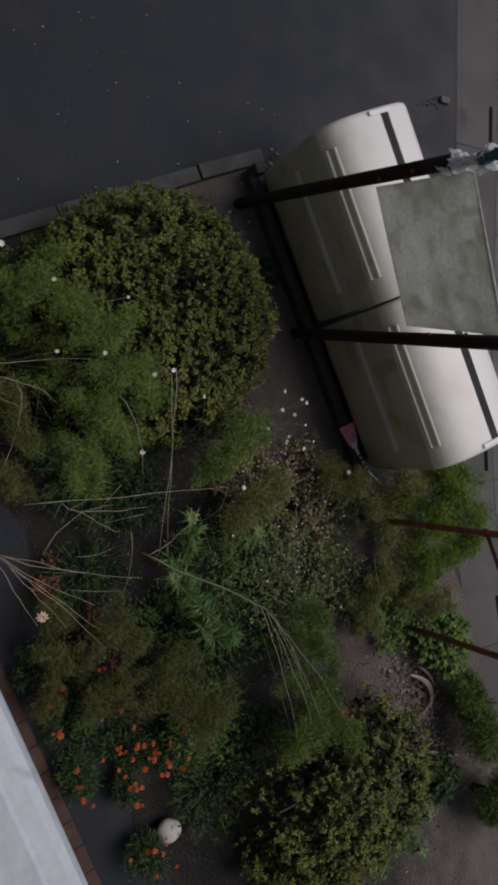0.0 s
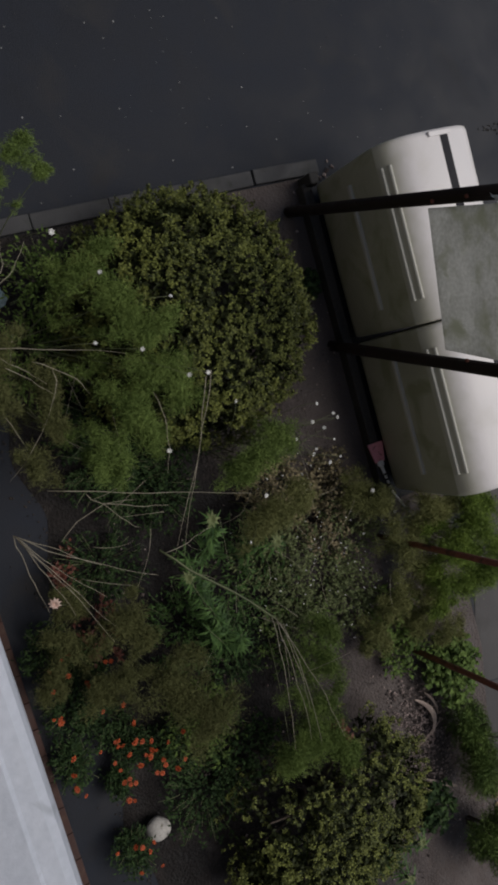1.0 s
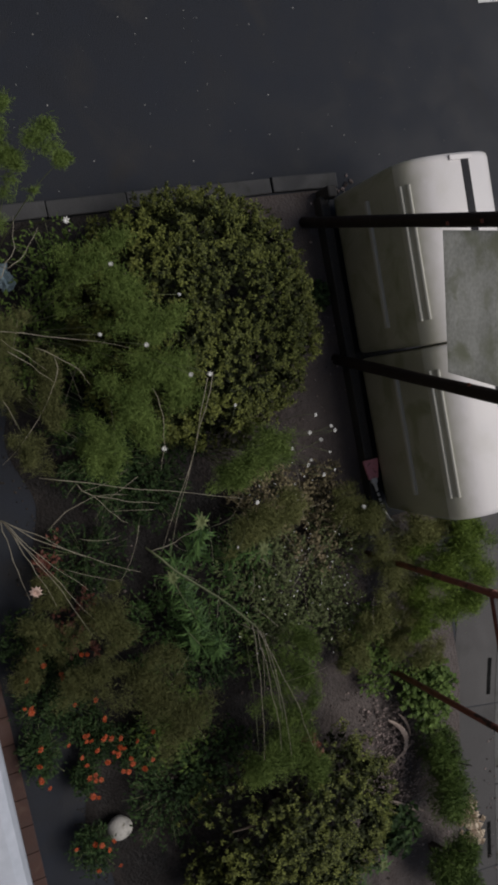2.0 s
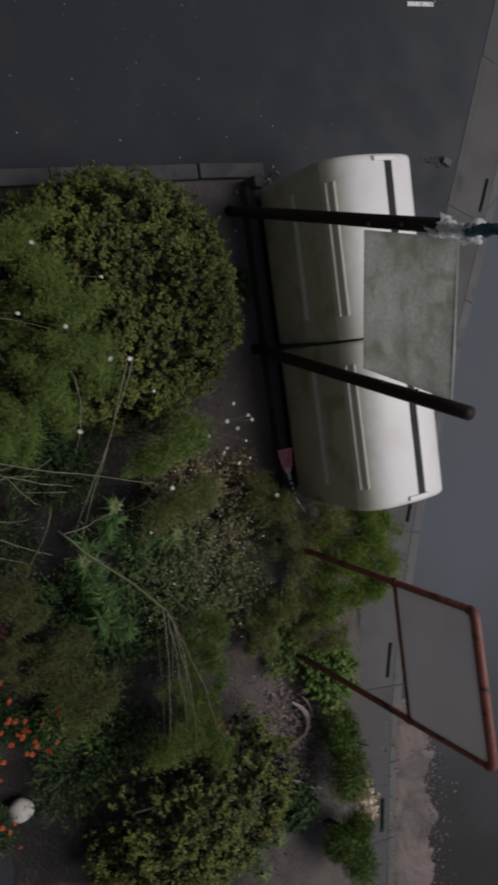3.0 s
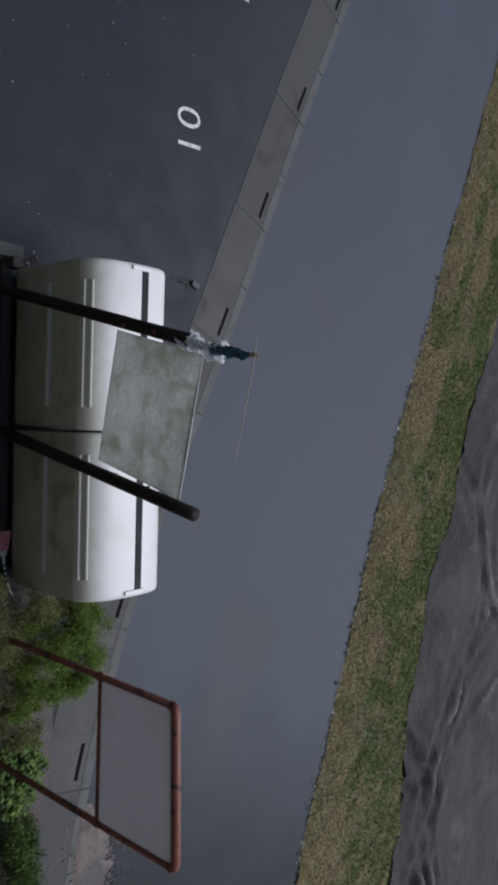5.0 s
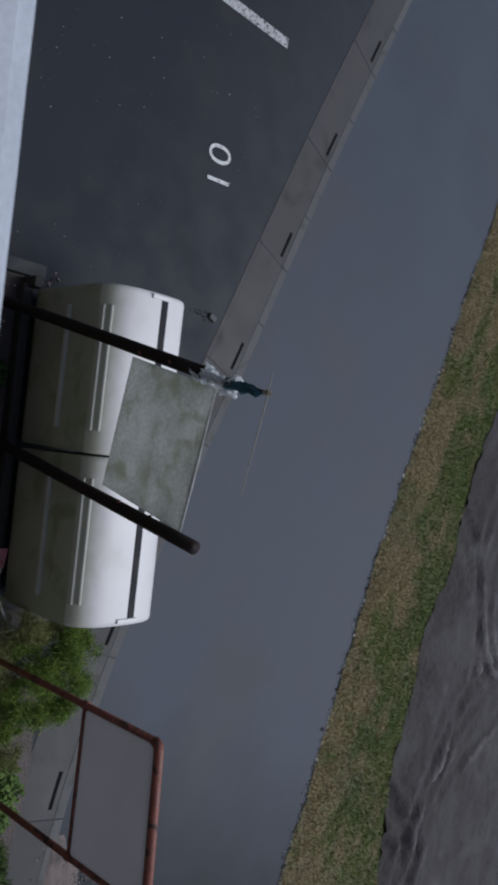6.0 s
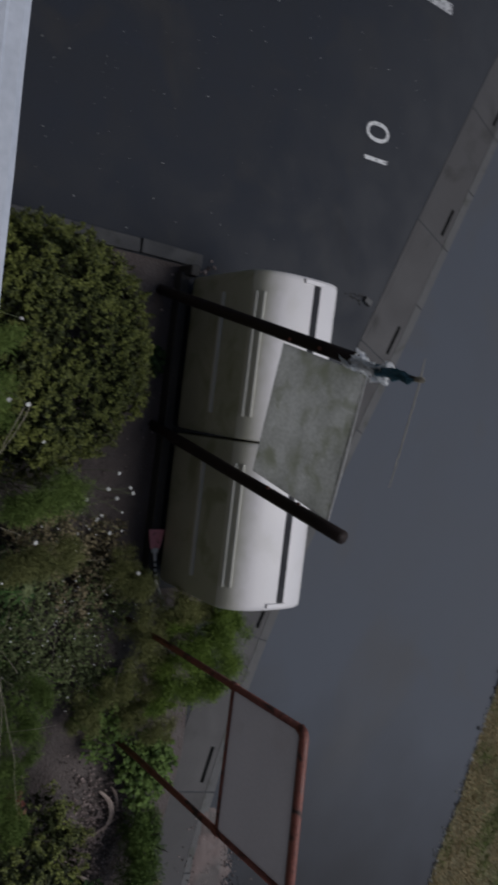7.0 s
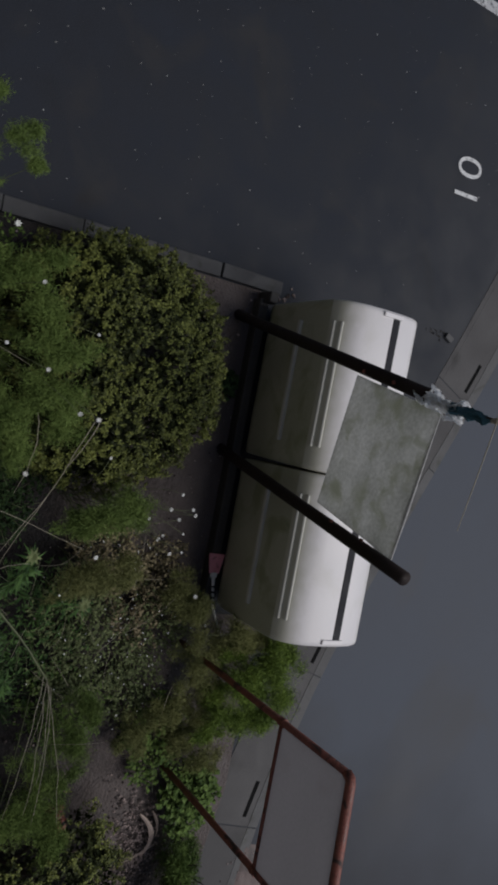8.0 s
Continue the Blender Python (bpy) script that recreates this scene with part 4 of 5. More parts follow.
plumed((-0.45, -0.1, 0.02), [(-0.36, 0.28, 0.95, 0.2, 0.11), (-0.08, 0.23, 0.9, 0.17, 0.1), (0.18, 0.04, 0.85, 0.18, 0.11), (-0.35, -0.05, 0.9, 0.2, 0.14), (-0.65, 0.02, 0.95, 0.15, 0.18)], FEATHER_OLIVE, "olive feathery plant near the house wall", 28, [(-0.5, 0.62, 1.15)])
plumed((-1.3, 0.15, 0.02), [(-1.8, 0.48, 0.95, 0.11, 0.13), (-1.66, 0.62, 0.9, 0.06, 0.07), (-1.72, 0.3, 0.9, 0.1, 0.12), (-1.95, 0.2, 0.95, 0.17, 0.17), (-1.45, 0.05, 0.85, 0.15, 0.14)], FEATHER,
       "green feathery plant leaning over the edging kerb", 22, [(-1.22, 0.55, 1.1)])
plumed((0.48, 1.45, 0.03), [(0.58, 1.58, 0.85, 0.18, 0.27), (0.5, 1.8, 0.82, 0.14, 0.18), (0.65, 1.39, 0.85, 0.12, 0.16)], FEATHER, "green feathery plant with a spray of white flowers", 23,
       [(0.69, 2.04, 0.8), (0.42, 2.35, 0.8), (0.6, 2.2, 0.82), (0.5, 2.12, 0.85), (0.72, 2.16, 0.76), (0.8, 2.02, 0.7), (0.86, 2.2, 0.68), (0.62, 2.32, 0.75), (0.55, 2.0, 0.86), (0.75, 2.3, 0.7), (0.94, 2.05, 0.6),
        (0.13, 1.42, 1.0), (0.98, 1.9, 0.55), (0.45, 2.22, 0.8), (0.52, 2.32, 0.78), (0.86, 1.55, 0.7), (0.4, 2.05, 0.84)])
plumed((1.0, 1.55, 0.03), [(1.06, 1.68, 0.62, 0.17, 0.25), (1.18, 1.51, 0.6, 0.13, 0.18), (1.05, 1.92, 0.58, 0.11, 0.18)], LIT_OLIVE, "olive feathery plant in the middle of the bed", 27, [(1.2, 1.35, 0.75)])
plumed((2.1, 1.5, 0.03), [(2.95, 1.46, 0.68, 0.22, 0.26), (2.44, 1.77, 0.6, 0.2, 0.18), (2.98, 1.23, 0.68, 0.18, 0.17), (3.12, 1.7, 0.7, 0.2, 0.13), (2.19, 1.9, 0.52, 0.16, 0.13), (2.7, 1.62, 0.62, 0.19, 0.19)], FEATHER, "green feathery plant bending toward the second bush", 25)
plumed((1.8, 0.35, 0.03), [(1.45, 0.31, 0.5, 0.19, 0.19), (1.87, 0.19, 0.5, 0.16, 0.18), (2.04, 0.54, 0.5, 0.18, 0.27), (2.43, 0.8, 0.52, 0.21, 0.26), (1.68, 0.43, 0.5, 0.13, 0.15), (2.23, 0.63, 0.5, 0.17, 0.2)], FEATHER_OLIVE, "low olive feathery plant among marigolds", 26)
plumed((1.5, -0.05, 0.03), [(1.52, -0.08, 0.45, 0.16, 0.16), (1.25, 0.03, 0.45, 0.13, 0.13), (1.94, 0.02, 0.4, 0.14, 0.16), (1.74, -0.25, 0.4, 0.16, 0.14)], FEATHER_OLIVE, "low dull olive feathery plant near the wall path", 30)
plumed((1.6, 2.5, 0.02), [(1.34, 2.7, 0.45, 0.16, 0.24), (1.82, 2.79, 0.5, 0.22, 0.19), (1.63, 3.0, 0.45, 0.15, 0.14), (1.5, 3.1, 0.55, 0.15, 0.17), (1.56, 3.3, 0.55, 0.14, 0.14), (1.2, 2.55, 0.4, 0.16, 0.18)], LIT_OLIVE, "olive feathery plant beside the container end", 29, [(1.3, 2.6, 0.4), (1.5, 2.88, 0.35)])


# The tall lance-leaved plant.
def lance_plant(base, tips, label, seed):
    rng = random.Random(seed)
    b = Vector(base)
    top = tagged(empty("lance_leaved_plant", base), label, "plant", "lance-leaved plants")
    h, pale = Heap(), Heap()
    for tip in tips:
        t = Vector(tip) - b
        pts = bez((0, 0, 0), (t.x * 0.4, t.y * 0.4, t.z * 0.75), t, 12)
        stems(top, [(pts, [0.008 - 0.0004 * i for i in range(13)])], STEM)
        for i in range(3, 12):
            for k in range(8):
                q = pts[i].lerp(pts[i + 1], rng.random())
                a = rng.uniform(0, 6.28)
                h.leaf(q, Vector((math.cos(a), math.sin(a), 0.25)), Vector((0, 0, 1)), rng.uniform(0.09, 0.15), 0.017, 0.3)
        for k in range(9 if tip[2] > 0.64 or tip[1] > 1.5 else 0):
            a = 6.28 * k / 9
            pale.leaf(pts[-1], Vector((math.cos(a), math.sin(a), 0.35)), Vector((0, 0, 1)), rng.uniform(0.05, 0.085), 0.028, 0.3)
    h.out("foliage", LANCE, top)
    if pale.v:
        pale.out("crown_leaves", SAGE, top, "pale rosette at the stem tips")
    return top


lance_plant((2.15, 1.15, 0.03), [(1.3, 0.85, 0.65), (1.12, 0.88, 0.6), (1.57, 0.95, 0.62), (1.75, 0.9, 0.6), (1.9, 1.15, 0.55)], "green lance-leaved plant with pale rosettes in the bed", 31)
lance_plant((1.35, 1.1, 0.03), [(0.92, 1.12, 0.75), (1.3, 1.62, 0.6)], "bright green lance-leaved plant beside feathery stems", 32)
lance_plant((4.35, 1.9, 0.03), [(4.3, 2.2, 0.5), (4.55, 2.0, 0.5), (4.2, 1.75, 0.6), (4.5, 1.5, 0.5)], "green lance-leaved plant behind the second bush", 33)


def stalk_bundle(label, pieces, seed, first=0.0034):
    top = tagged(empty("dry_stalks", pieces[0][0]), label, "dry stalks", "dry stalks")
    o = Vector(pieces[0][0])
    for k, (a, m, c) in enumerate(pieces):
        r = 0.0034 if k else first
        pts = bez(Vector(a) - o, Vector(m) - o, Vector(c) - o, 8)
        pts = [p + 0.022 * noise.noise_vector(Vector((i * 0.55, k * 3.1, seed))) * min(1, i, 8 - i) for i, p in enumerate(pts)]
        stems(top, [(pts, [r * (1 - 0.08 * i * (r < 0.005)) for i in range(9)])], STRAW if r < 0.005 else STEM, "stalk")
    return top


stalk_bundle("thick bent brown stem with pale dry stalks hanging from its end", [((1.0, 0.68, 0.76), (1.4, 1.03, 0.78), (1.82, 1.39, 0.72)), ((1.8, 1.37, 0.72), (2.31, 1.34, 0.8), (2.86, 1.25, 0.74)), ((1.85, 1.41, 0.7), (2.41, 1.43, 0.78), (2.84, 1.4, 0.74)),
             ((1.9, 1.45, 0.7), (2.54, 1.52, 0.77), (2.93, 1.48, 0.72)), ((1.82, 1.4, 0.7), (2.45, 1.6, 0.77), (2.97, 1.69, 0.7)), ((1.88, 1.43, 0.7), (2.3, 1.47, 0.77), (2.62, 1.46, 0.73))], 1, 0.0085)
stalk_bundle("pale dry stalks fanning out near the house wall", [((0.6, -0.22, 0.5), (0.88, -0.21, 0.6), (1.19, -0.15, 0.55)), ((0.6, -0.22, 0.5), (1.0, -0.01, 0.62), (1.48, 0.27, 0.55)), ((0.6, -0.22, 0.5), (0.78, 0.02, 0.62), (1.0, 0.29, 0.55)),
             ((0.61, -0.21, 0.5), (0.93, 0.13, 0.62), (1.22, 0.66, 0.55)), ((0.6, -0.22, 0.5), (0.9, -0.06, 0.62), (1.24, 0.26, 0.55)), ((0.64, -0.2, 0.5), (1.05, 0.02, 0.58), (1.58, 0.22, 0.52)), ((0.68, -0.18, 0.5), (0.9, -0.1, 0.6), (1.3, 0.02, 0.5))], 2)
stalk_bundle("pale dry stalks lying over the feathery plants", [((-0.66, -0.1, 0.96), (-0.53, 0.4, 1.04), (-0.39, 0.8, 1.02)), ((-0.66, -0.08, 0.9), (-0.48, 0.14, 0.98), (-0.34, 0.25, 0.92)), ((-0.6, -0.1, 0.9), (-0.43, 0.14, 0.96), (-0.26, 0.28, 0.92)), ((-0.42, 0.31, 0.95), (-0.12, 0.31, 0.95), (0.21, -0.14, 0.75)),
             ((-0.4, -0.1, 0.7), (-0.11, -0.02, 0.75), (0.05, 0.04, 0.7)), ((-1.05, 0.1, 0.9), (-0.95, 0.2, 1.0), (-1.25, 0.38, 0.95)), ((-0.95, 0.05, 0.9), (-1.05, 0.2, 1.0), (-1.35, 0.25, 0.9)), ((-0.5, 0.2, 0.95), (-0.36, 0.45, 1.0), (-0.2, 0.5, 0.95))], 3)
stalk_bundle("thin dry stalks crossing the middle of the bed", [((0.34, 0.06, 0.84), (0.55, 0.67, 0.88), (0.83, 1.46, 0.8)), ((-0.13, 1.34, 1.02), (0.31, 1.16, 0.98), (1.07, 0.79, 0.75)), ((-0.1, 1.3, 1.0), (0.36, 1.12, 0.95), (1.1, 0.86, 0.72)), ((-0.1, 0.9, 1.0), (0.16, 1.0, 0.98), (0.48, 0.88, 0.85)),
             ((0.73, 0.06, 0.65), (0.48, 0.33, 0.78), (0.61, 0.64, 0.7)), ((0.44, 0.3, 0.78), (0.64, 0.44, 0.8), (0.8, 0.6, 0.74)), ((1.04, 0.71, 0.75), (1.02, 0.89, 0.82), (0.97, 1.1, 0.78)), ((0.55, 0.4, 0.75), (0.66, 0.6, 0.8), (0.72, 0.85, 0.74))], 4)

# Loose dry stems all over the bed.
rng = random.Random(41)
for k, (x0, y0, x1, y1, n, zz) in enumerate(((-1.4, 0.0, 0.2, 0.9, 9, 0.85), (0.2, 0.1, 1.4, 1.3, 9, 0.62), (1.0, 0.6, 2.6, 1.7, 14, 0.5), (0.9, 1.8, 2.2, 2.7, 10, 0.4))):
    pieces = []
    for i in range(n):
        a = Vector((rng.uniform(x0, x1), rng.uniform(y0, y1), zz * rng.uniform(0.55, 1.0)))
        w = rng.uniform(0, 6.28)
        r = rng.uniform(0.2, 0.55)
        c = a + Vector((r * math.cos(w), r * math.sin(w) * 0.7, rng.uniform(-0.05, 0.25)))
        pieces.append((a, (a + c) / 2 + Vector((rng.uniform(-0.05, 0.05), rng.uniform(-0.05, 0.05), rng.uniform(-0.02, 0.07))), c))
    o = pieces[0][0]
    top = tagged(empty("dry_stalks", o), "loose thin dry stems tangled among feathery plants", "dry stalks", "dry stalks")
    stems(top, [(bez(a - o, m - o, c - o, 7), [0.0024 - 0.00022 * i for i in range(8)]) for a, m, c in pieces], STRAW, "stalk")

# Marigolds by the wall.
rng = random.Random(5)
for k, (x, y, n, r) in enumerate(((2.52, 0.13, 17, 0.13), (1.8, 0.0, 5, 0.16), (3.36, -0.08, 8, 0.16), (2.68, 0.4, 9, 0.16), (2.5, -0.3, 5, 0.16), (2.25, 0.0, 5, 0.2), (1.6, -0.25, 5, 0.2), (2.77, -0.02, 6, 0.1), (2.1, -0.2, 4, 0.2))):
    plant = leafy("marigold", (x, y, 0.02), (r * 1.5, r * 1.25), 0.26, 130, (0.045, 0.014), BROAD, "bushy marigold with small orange flowers near the wall", 50 + k, "marigold", group="marigolds")
    for i in range(n):
        a, q = rng.uniform(0, 6.28), math.sqrt(rng.random()) * r * 1.25
        p = (x + q * math.cos(a), max(-0.34, y + q * math.sin(a)), rng.uniform(0.24, 0.33))
        put_flower(plant, (x, y, 0.02), p, ORANGE_FLOWERS, rng, 40, 0.85)
bl = tagged(empty("pale_rose", (1.3, 0.05, 0.02)), "single pale blush flower on a bent stem", "flower")
stems(bl, [(bez((0, 0, 0), (-0.05, -0.05, 0.4), (-0.17, -0.15, 0.58), 6), [0.004] * 7)], STEM)
put_flower(bl, (1.3, 0.05, 0.02), (1.13, -0.1, 0.6), BLUSH_FLOWERS, rng, 15)

# Leafy growth further along the bed.
leafy("ivy_clump", (3.15, 3.12, 0.01), (0.4, 0.3), 0.42, 190, (0.062, 0.045), HEDGE, "dark green broad-leaved clump beside the sign leg", 61, "plant")
leafy("broad_leaf_plant", (4.35, 2.62, 0.01), (0.3, 0.2), 0.25, 50, (0.085, 0.05), BROAD, "dark green broad-leaved plant on bare soil", 62, "plant")
leafy("broad_leaf_plant", (-0.6, 2.8, 0.01), (0.12, 0.09), 0.16, 16, (0.07, 0.05), BROAD, "small broad-leaved weed beside the timber edging", 63, "weed")
leafy("broad_leaf_plant", (2.6, 2.7, 0.01), (0.5, 0.38), 0.3, 190, (0.05, 0.03), HEDGE, "green leafy weeds beside the framed sign", 64, "weed")
leafy("withered_plant", (1.3, 2.3, 0.01), (0.5, 0.42), 0.42, 190, (0.035, 0.022), DEAD, "brown withered bushy plant in the bed", 65, "plant", TWIG)
leafy("withered_plant", (1.85, 2.15, 0.01), (0.4, 0.4), 0.34, 120, (0.035, 0.02), SAGE, "grey-green small-leaved plant in the bed", 66, "plant", TWIG)
leafy("leafy_plant", (3.0, 1.0, 0.01), (0.35, 0.45), 0.3, 150, (0.045, 0.025), BROAD, "dark low undergrowth in front of the box bush", 67, "plant", TWIG)
leafy("red_leaf_plant", (3.05, 1.75, 0.3), (0.12, 0.12), 0.35, 16, (0.06, 0.04), ROSE, "small red-leaved sprig beside the box bush", 68, "plant", TWIG)
leafy("leafy_plant", (0.05, 0.75, 0.01), (0.55, 0.55), 0.5, 170, (0.05, 0.02), BROAD, "dark leafy undergrowth below feathery plants", 69, "plant")
leafy("leafy_plant", (1.55, 1.35, 0.01), (0.6, 0.6), 0.38, 170, (0.055, 0.016), LANCE, "dark green undergrowth in the middle of the bed", 70, "plant")
leafy("leafy_plant", (-1.05, 0.6, 0.01), (0.45, 0.45), 0.5, 120, (0.045, 0.018), HEDGE, "dark green undergrowth beside the edging kerb", 71, "plant")
for k, (x, y, r, hh, n, lf, m_, lb) in enumerate((
        (0.15, 1.25, 0.4, 0.45, 110, (0.05, 0.02), BROAD, "dark leafy undergrowth beside the first bush"),
        (-0.55, 0.3, 0.45, 0.55, 120, (0.05, 0.018), HEDGE, "dark green undergrowth under feathery plumes"),
        (0.95, 1.9, 0.35, 0.3, 90, (0.04, 0.02), DEAD, "brownish undergrowth behind white flowers"),
        (2.35, 1.75, 0.45, 0.32, 120, (0.04, 0.018), HEDGE, "low green undergrowth between the bushes"),
        (2.6, 0.75, 0.4, 0.34, 110, (0.05, 0.02), HEDGE, "dark low undergrowth behind marigolds"),
        (1.45, 1.75, 0.45, 0.4, 130, (0.045, 0.018), SAGE, "grey-green low growth in the middle of the bed"),
        (0.55, 0.75, 0.4, 0.4, 120, (0.045, 0.016), BROAD, "dark green undergrowth below crossing stalks"),
        (3.2, 0.62, 0.45, 0.3, 130, (0.045, 0.02), BROAD, "dark low undergrowth beside the white stone"),
        (1.1, 0.35, 0.4, 0.3, 90, (0.05, 0.016), BROAD, "dark low undergrowth near the house wall"),
        (1.85, 0.85, 0.45, 0.34, 120, (0.055, 0.016), LANCE, "green low undergrowth in the bed"),
        (2.15, 2.35, 0.35, 0.3, 110, (0.035, 0.02), SAGE, "grey-green small-leaved undergrowth by the soil patch"),
        (4.3, 1.0, 0.5, 0.4, 110, (0.05, 0.02), HEDGE, "dark green undergrowth behind the second bush"),
        (0.35, 0.6, 0.4, 0.42, 110, (0.05, 0.018), BROAD, "dark leafy undergrowth below soft plumes"),
        (0.7, 0.95, 0.35, 0.36, 90, (0.05, 0.018), BROAD, "dark leafy undergrowth below bent stems"),
        (2.15, 1.15, 0.35, 0.34, 90, (0.05, 0.018), BROAD, "dark leafy undergrowth between lance leaves"),
        (1.55, 2.45, 0.4, 0.36, 110, (0.035, 0.022), SAGE, "grey-green small-leaved growth by the brush"),
        (1.05, 2.45, 0.3, 0.22, 60, (0.03, 0.02), DEAD, "thin withered growth beside the timber edging"),
        (2.0, 1.75, 0.35, 0.4, 100, (0.035, 0.02), SAGE, "grey-green small-leaved growth below dry stalks"))):
    leafy("leafy_plant", (x, y, 0.01), (r, r), hh, int(1.5 * n), lf, m_, lb, 80 + k, "plant")
plumed((1.85, 3.3, 0.02), [(1.78, 3.47, 0.65, 0.28, 0.27), (2.08, 3.58, 0.6, 0.24, 0.2), (1.97, 3.2, 0.6, 0.24, 0.24), (1.68, 3.64, 0.55, 0.17, 0.15), (2.25, 3.4, 0.5, 0.2, 0.2), (1.7, 3.18, 0.5, 0.2, 0.18)], CONIFER, "bright green soft conifer shrub against the container end", 172, name="conifer_shrub", density=30000)
plumed((2.45, 2.75, 0.02), [(2.3, 2.65, 0.35, 0.18, 0.2), (2.62, 2.85, 0.32, 0.18, 0.18), (2.05, 2.95, 0.42, 0.2, 0.18), (2.72, 3.1, 0.3, 0.16, 0.16), (2.5, 2.4, 0.32, 0.17, 0.17), (2.3, 2.95, 0.4, 0.16, 0.16)], LIT_OLIVE, "low olive feathery growth between the sign legs", 174)
plumed((2.3, 3.1, 0.02), [(2.31, 3.23, 0.6, 0.19, 0.22), (2.42, 3.0, 0.5, 0.14, 0.16), (2.15, 3.02, 0.5, 0.16, 0.16)], CONIFER, "low green soft conifer shrub between the sign legs", 173, name="conifer_shrub", density=30000)
tufts("trimmed_hedge", 3.85, 3.12, 0.52, 0.24, 0.62, 20000, HEDGE, "soft green trimmed hedge along the bed margin", 73)
tufts("trimmed_hedge", 4.75, 2.98, 0.45, 0.24, 0.6, 18000, HEDGE, "soft green trimmed hedge at the far end of the bed", 74)

leafy("red_leaf_plant", (1.55, 0.2, 0.01), (0.35, 0.2), 0.35, 34, (0.05, 0.028), ROSE, "reddish withering leaves among marigolds", 95, "plant", TWIG)
leafy("red_leaf_plant", (1.0, 0.05, 0.01), (0.25, 0.15), 0.3, 16, (0.05, 0.028), ROSE, "reddish withering leaves near the wall path", 96, "plant", TWIG)
leafy("pale_sprig", (1.3, 2.72, 0.02), (0.1, 0.05), 0.55, 5, (0.05, 0.026), SAGE, "small pale-leaved sprig in front of the container", 97, "plant")

# ---- small things ----
scrap = crumple("plastic_scrap", (-1.2, 0.16, 0.06), (-1.0, 0.24, 0.06), 0.06, 0.05, SCRAP, 21.0, 20, 16, amp=0.8)
tagged(scrap, "pale blue crumpled plastic scrap on the soil", "litter")

st = bmesh.new()
bmesh.ops.create_icosphere(st, subdivisions=3, radius=0.102)
for q in st.verts:
    q.co *= 1 + 0.12 * noise.noise(q.co * 14)
    q.co.z *= 0.7
ob = obj("white_stone", st, STONE)
ob.location = (3.3, 0.15, 0.1)
ob.data.polygons.foreach_set("use_smooth", [True] * len(ob.data.polygons))
tagged(ob, "round whitish spotted stone among marigolds", "stone")

brush = tagged(empty("hand_brush", (1.03, 2.965, 0.143)), "pink hand brush with white ferrule and twisted handle", "brush")
bm = box(-0.12, 0.06, -0.085, 0.075, -0.012, 0.012, 0.008)
for q in bm.verts:
    q.co.y *= 1.0 if q.co.x < 0 else 0.62
part("pad", bm, PINK, brush)
part("ferrule", box(0.045, 0.1, -0.032, 0.032, -0.014, 0.014, 0.01), WHITE_PLASTIC, brush)
v, f = tube_data([(0.09, 0, 0), (0.2, 0.012, 0.01), (0.36, 0.035, 0.02), (0.58, 0.14, 0.04)], [0.018, 0.013, 0.013, 0.011], 8)
raw("handle", v, f, WHITE_PLASTIC, brush, smooth=True)
for i in range(4):
    v, f = tube_data([(0.17 + 0.05 * i, 0.009 + 0.007 * i, 0.008 + 0.003 * i), (0.187 + 0.05 * i, 0.011 + 0.007 * i, 0.009 + 0.003 * i)], 0.0142, 8)
    raw("band", v, f, SLOT, brush, "dark twisted band")

for a, b, c, w in (((3.32, 2.7, 0.1), (3.5, 2.95, 0.14), (3.72, 2.78, 0.1), 0.035), ((3.3, 2.82, 0.1), (3.42, 2.92, 0.12), (3.55, 2.9, 0.1), 0.02), ((3.62, 2.9, 0.1), (3.72, 2.72, 0.12), (3.78, 2.55, 0.09), 0.016), ((4.05, 2.55, 0.1), (4.2, 2.75, 0.12), (4.3, 2.9, 0.1), 0.03), ((4.1, 2.5, 0.1), (4.2, 2.6, 0.11), (4.35, 2.75, 0.09), 0.018)):
    pts = bez(a, b, c, 8)
    v, f = [], []
    for i, p in enumerate(pts):
        d = (pts[min(i + 1, 8)] - pts[max(i - 1, 0)]).normalized()
        side = d.cross(Vector((0, 0, 1))).normalized() * w * 0.6 * (0.2 + math.sin(math.pi * (i + 0.6) / 9.2))
        v += [p - side, p + Vector((0, 0, 0.012)), p + side, p - Vector((0, 0, 0.006))]
    for i in range(8):
        for k in range(4):
            f.append((4 * i + k, 4 * i + (k + 1) % 4, 4 * i + 4 + (k + 1) % 4, 4 * i + 4 + k))
    f += [(3, 2, 1, 0), (32, 33, 34, 35)]
    tagged(raw("bark_strip", v, f, BARK), "pale curled strip of dry bark on the soil", "bark strip", "bark strips")


def scatter(name, n, where, size, material, label, category, seed):
    rng = random.Random(seed)
    h = Heap()
    for i in range(n):
        x, y, z = where(rng)
        r = rng.uniform(*size)
        a = [Vector((x, y, z)) + Vector((r * q[0] * rng.uniform(0.6, 1.3), r * q[1] * rng.uniform(0.6, 1.3), r * q[2] * rng.uniform(0.4, 0.9))) for q in ((1, 0, 0), (0, 1, 0), (-1, 0, 0), (0, -1, 0), (0, 0, 1), (0, 0, -1))]
        h.add(a, [(0, 1, 4), (1, 2, 4), (2, 3, 4), (3, 0, 4), (1, 0, 5), (2, 1, 5), (3, 2, 5), (0, 3, 5)])
    return tagged(h.out(name, material), label, category, kind="stuff")


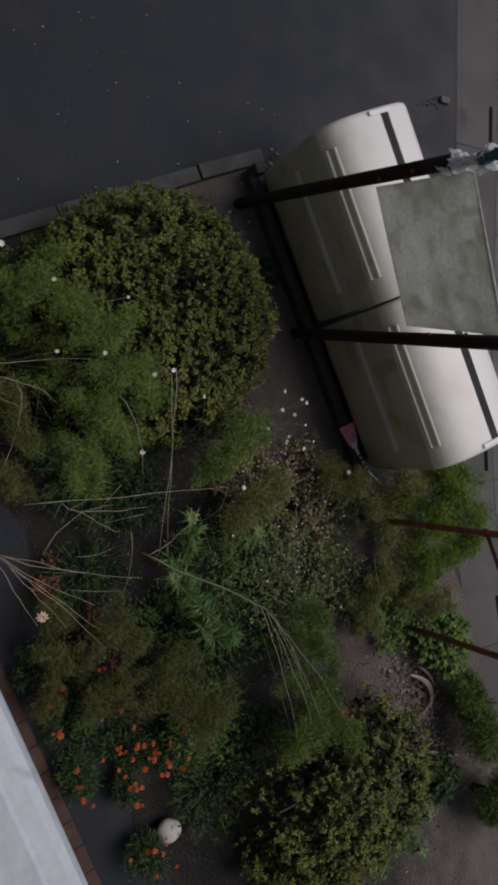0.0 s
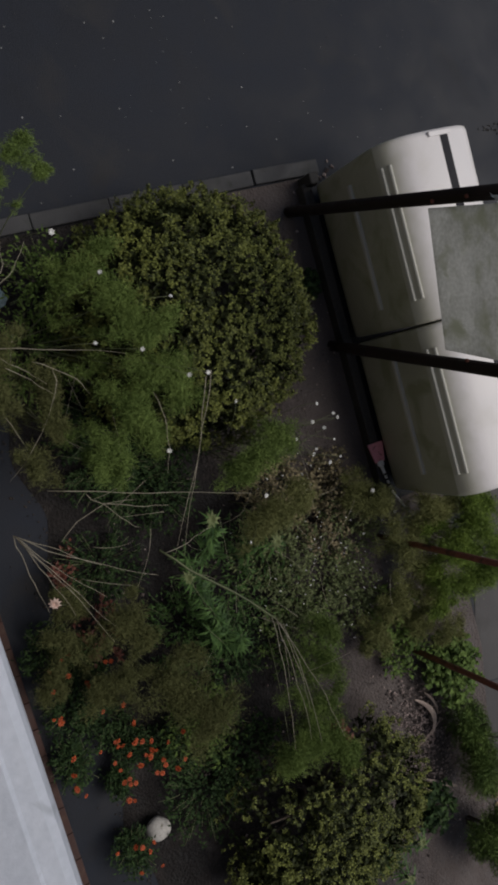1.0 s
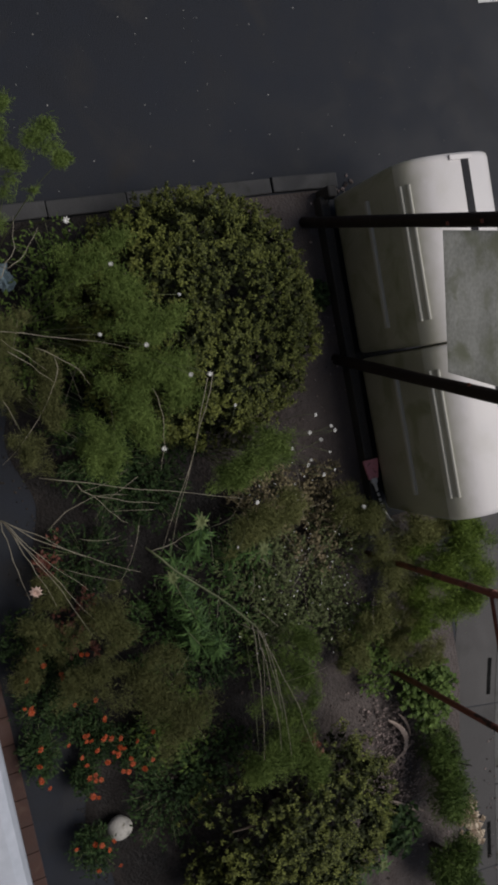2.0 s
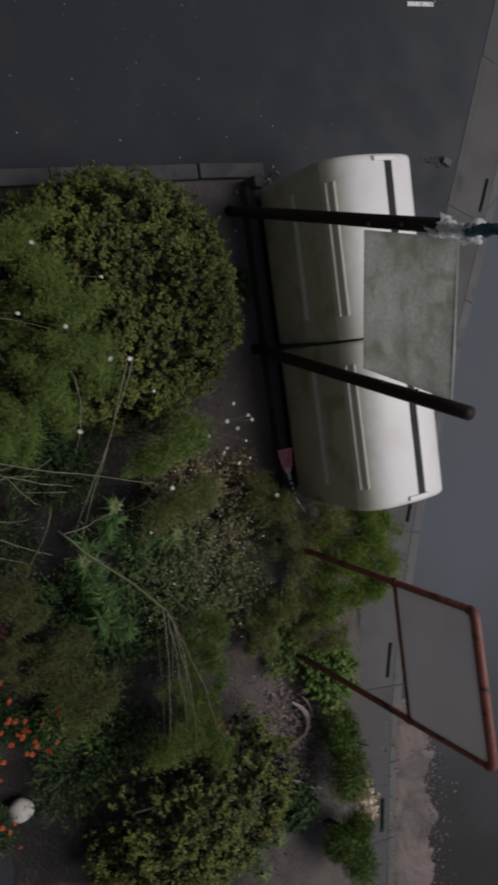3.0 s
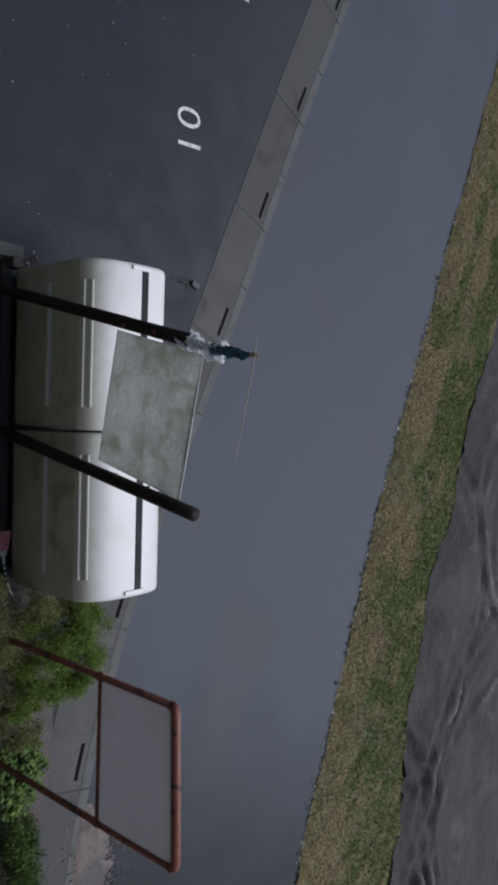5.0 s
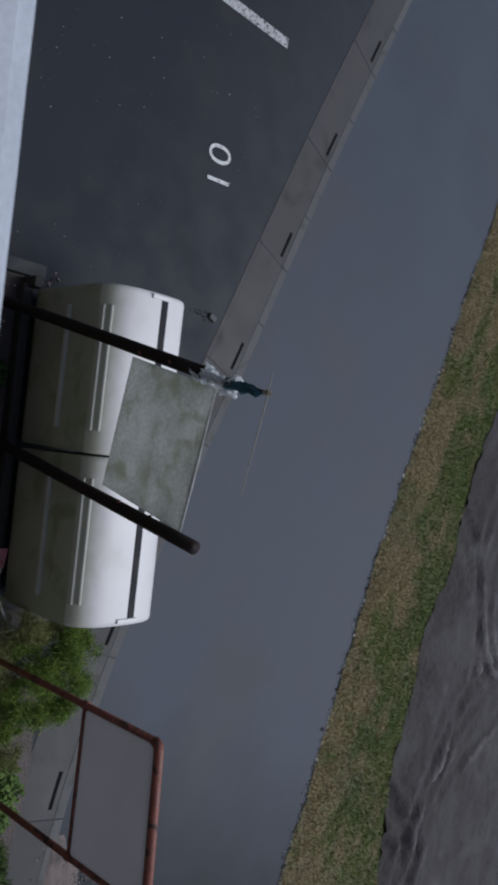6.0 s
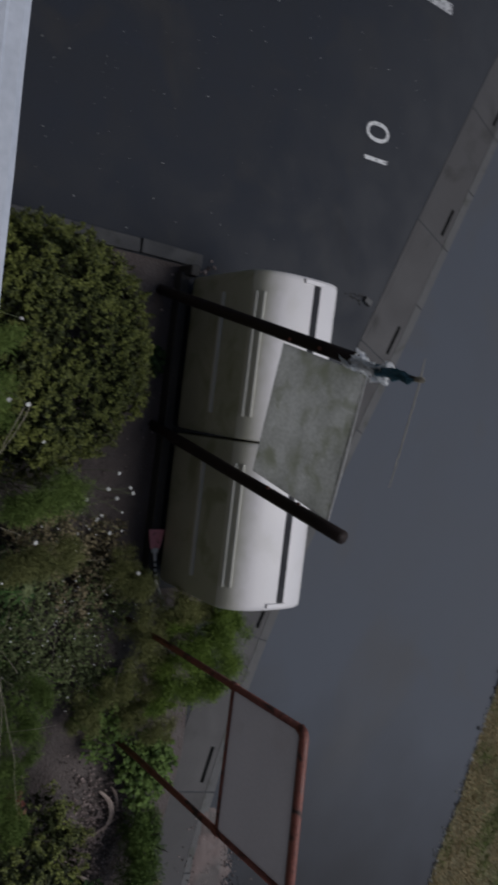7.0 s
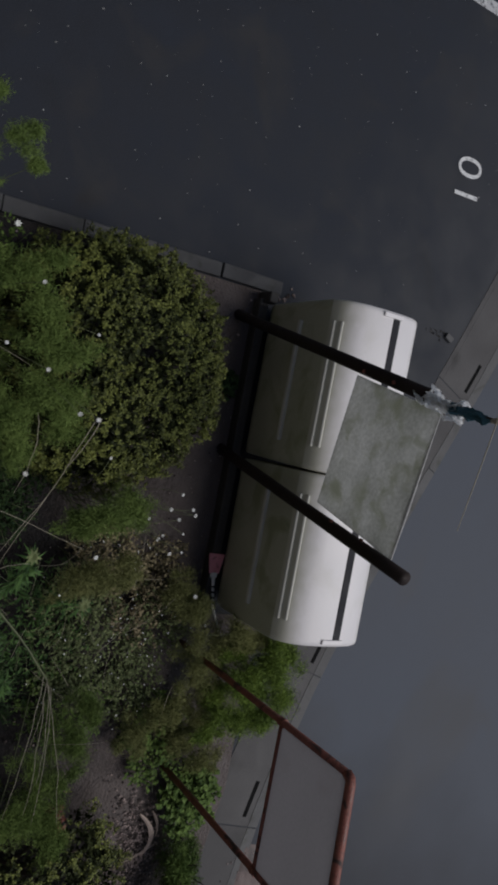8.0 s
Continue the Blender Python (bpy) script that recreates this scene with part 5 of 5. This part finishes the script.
scatter("silt_crumbs", 2600, lambda r: tuple(gut_pt(r.uniform(9.3, 11.4), r.gauss(0.5, 0.2), 0.008)), (0.004, 0.016), PEBBLE, "damp crumbs on the silt", "rubble", 15)
scatter("gravel", 900, lambda r: (r.uniform(-1.45, 6), r.uniform(0.35, 2.9), 0.05), (0.005, 0.016), PEBBLE, "small stones and crumbs on the soil", "gravel", 1)
scatter("path_crumbs", 700, lambda r: (q := r.uniform(-1.4, 5), -0.02 + 0.22 * wob(q, 1.5) + r.gauss(0, 0.09), 0.004), (0.004, 0.013), CRUMB, "dark soil crumbs spilled along the wall path", "gravel", 14)
scatter("gravel_patch", 1800, lambda r: (r.gauss(3.75, 0.33), r.gauss(2.72, 0.2), 0.06), (0.005, 0.017), PEBBLE, "wet stones on bare soil", "gravel", 2)
scatter("wet_stones", 90, lambda r: (r.gauss(4.72, 0.12), r.gauss(3.46, 0.06), 0.02), (0.02, 0.06), GLINT_STONE, "wet stones by the hedge coloured pale and warm for their glint", "stones", 12)
spots = [(RNG.uniform(-6.5, -1.9), RNG.uniform(0, 5.5)) for q in range(16)]
scatter("lot_specks", 430, lambda r: (min(-1.7, (c := r.choice(spots))[0] + r.gauss(0, 0.5)), c[1] + r.gauss(0, 0.5), 0.002) if r.random() < 0.55 else (r.uniform(-7, -1.7), r.uniform(-0.3, 6), 0.002), (0.0018, 0.009), PALE, "pale crumbs and petals scattered on the asphalt", "litter", 3)
scatter("kerb_rubble", 26, lambda r: (r.gauss(-1.5, 0.05), r.gauss(3.22, 0.06), 0.01), (0.006, 0.02), PEBBLE, "pale rubble at the kerb end", "rubble", 4)
bm = box(-0.055, 0.055, -0.034, 0.034, 0, 0.04, 0.01, 2)
for q in bm.verts:
    q.co += Vector((0.012, 0.009, 0.006)) * noise.noise(q.co * 30)
ob = obj("stone_fragment", bm, KERB)
ob.matrix_world = pose(-1.6, 5.36, 0.0, 0, 0, 65)
tagged(ob, "broken grey stone fragment lying on the asphalt", "stone")
scatter("stone_crumbs", 30, lambda r: (r.gauss(-1.62, 0.03), r.gauss(5.22, 0.07), 0.004), (0.004, 0.016), RAIL, "dark crumbs on the asphalt near the gutter", "rubble", 6)

# Grass blades on the verge: straw near the road, green further in.
rng = random.Random(8)
straw, green = Heap(), Heap()
for i in range(150000):
    s = rng.uniform(-13, 9.5)
    lo, hi = verge_lo(s), verge_hi(s)
    k = rng.random()
    c = lo + (hi - lo) * k
    p = road_pt(s, c, turf_z(s, c, k) - 0.01)
    d = Vector((rng.uniform(-1.6, 1.6), rng.uniform(-1.6, 1.6), 1))
    lush = -0.15 + 1.5 * k - 2.0 * max(0, k - 0.78) + 1.7 * noise.noise(Vector((s * 0.9, c * 1.5, 3))) + 0.9 * noise.noise(Vector((s * 2.6, c * 3.1, 1)))
    lush = 0.5 + 1.5 * (lush - 0.5)
    (green if rng.random() < lush else straw).thread(p, d, rng.uniform(0.04, 0.13), 0.009, 0.4)
tagged(straw.out("dry_grass", STRAW_BLADE), "short straw-coloured grass on the verge", "grass", kind="stuff")
tagged(green.out("grass", BLADE), "short green grass on the verge", "grass", kind="stuff")
scatter("verge_crumbs", 500, lambda r: tuple(road_pt(q := r.uniform(-8, 8), verge_lo(q) + r.gauss(0, 0.04), 0.012)), (0.01, 0.035), PALE, "pale crumbling edge of the verge", "rubble", 9)
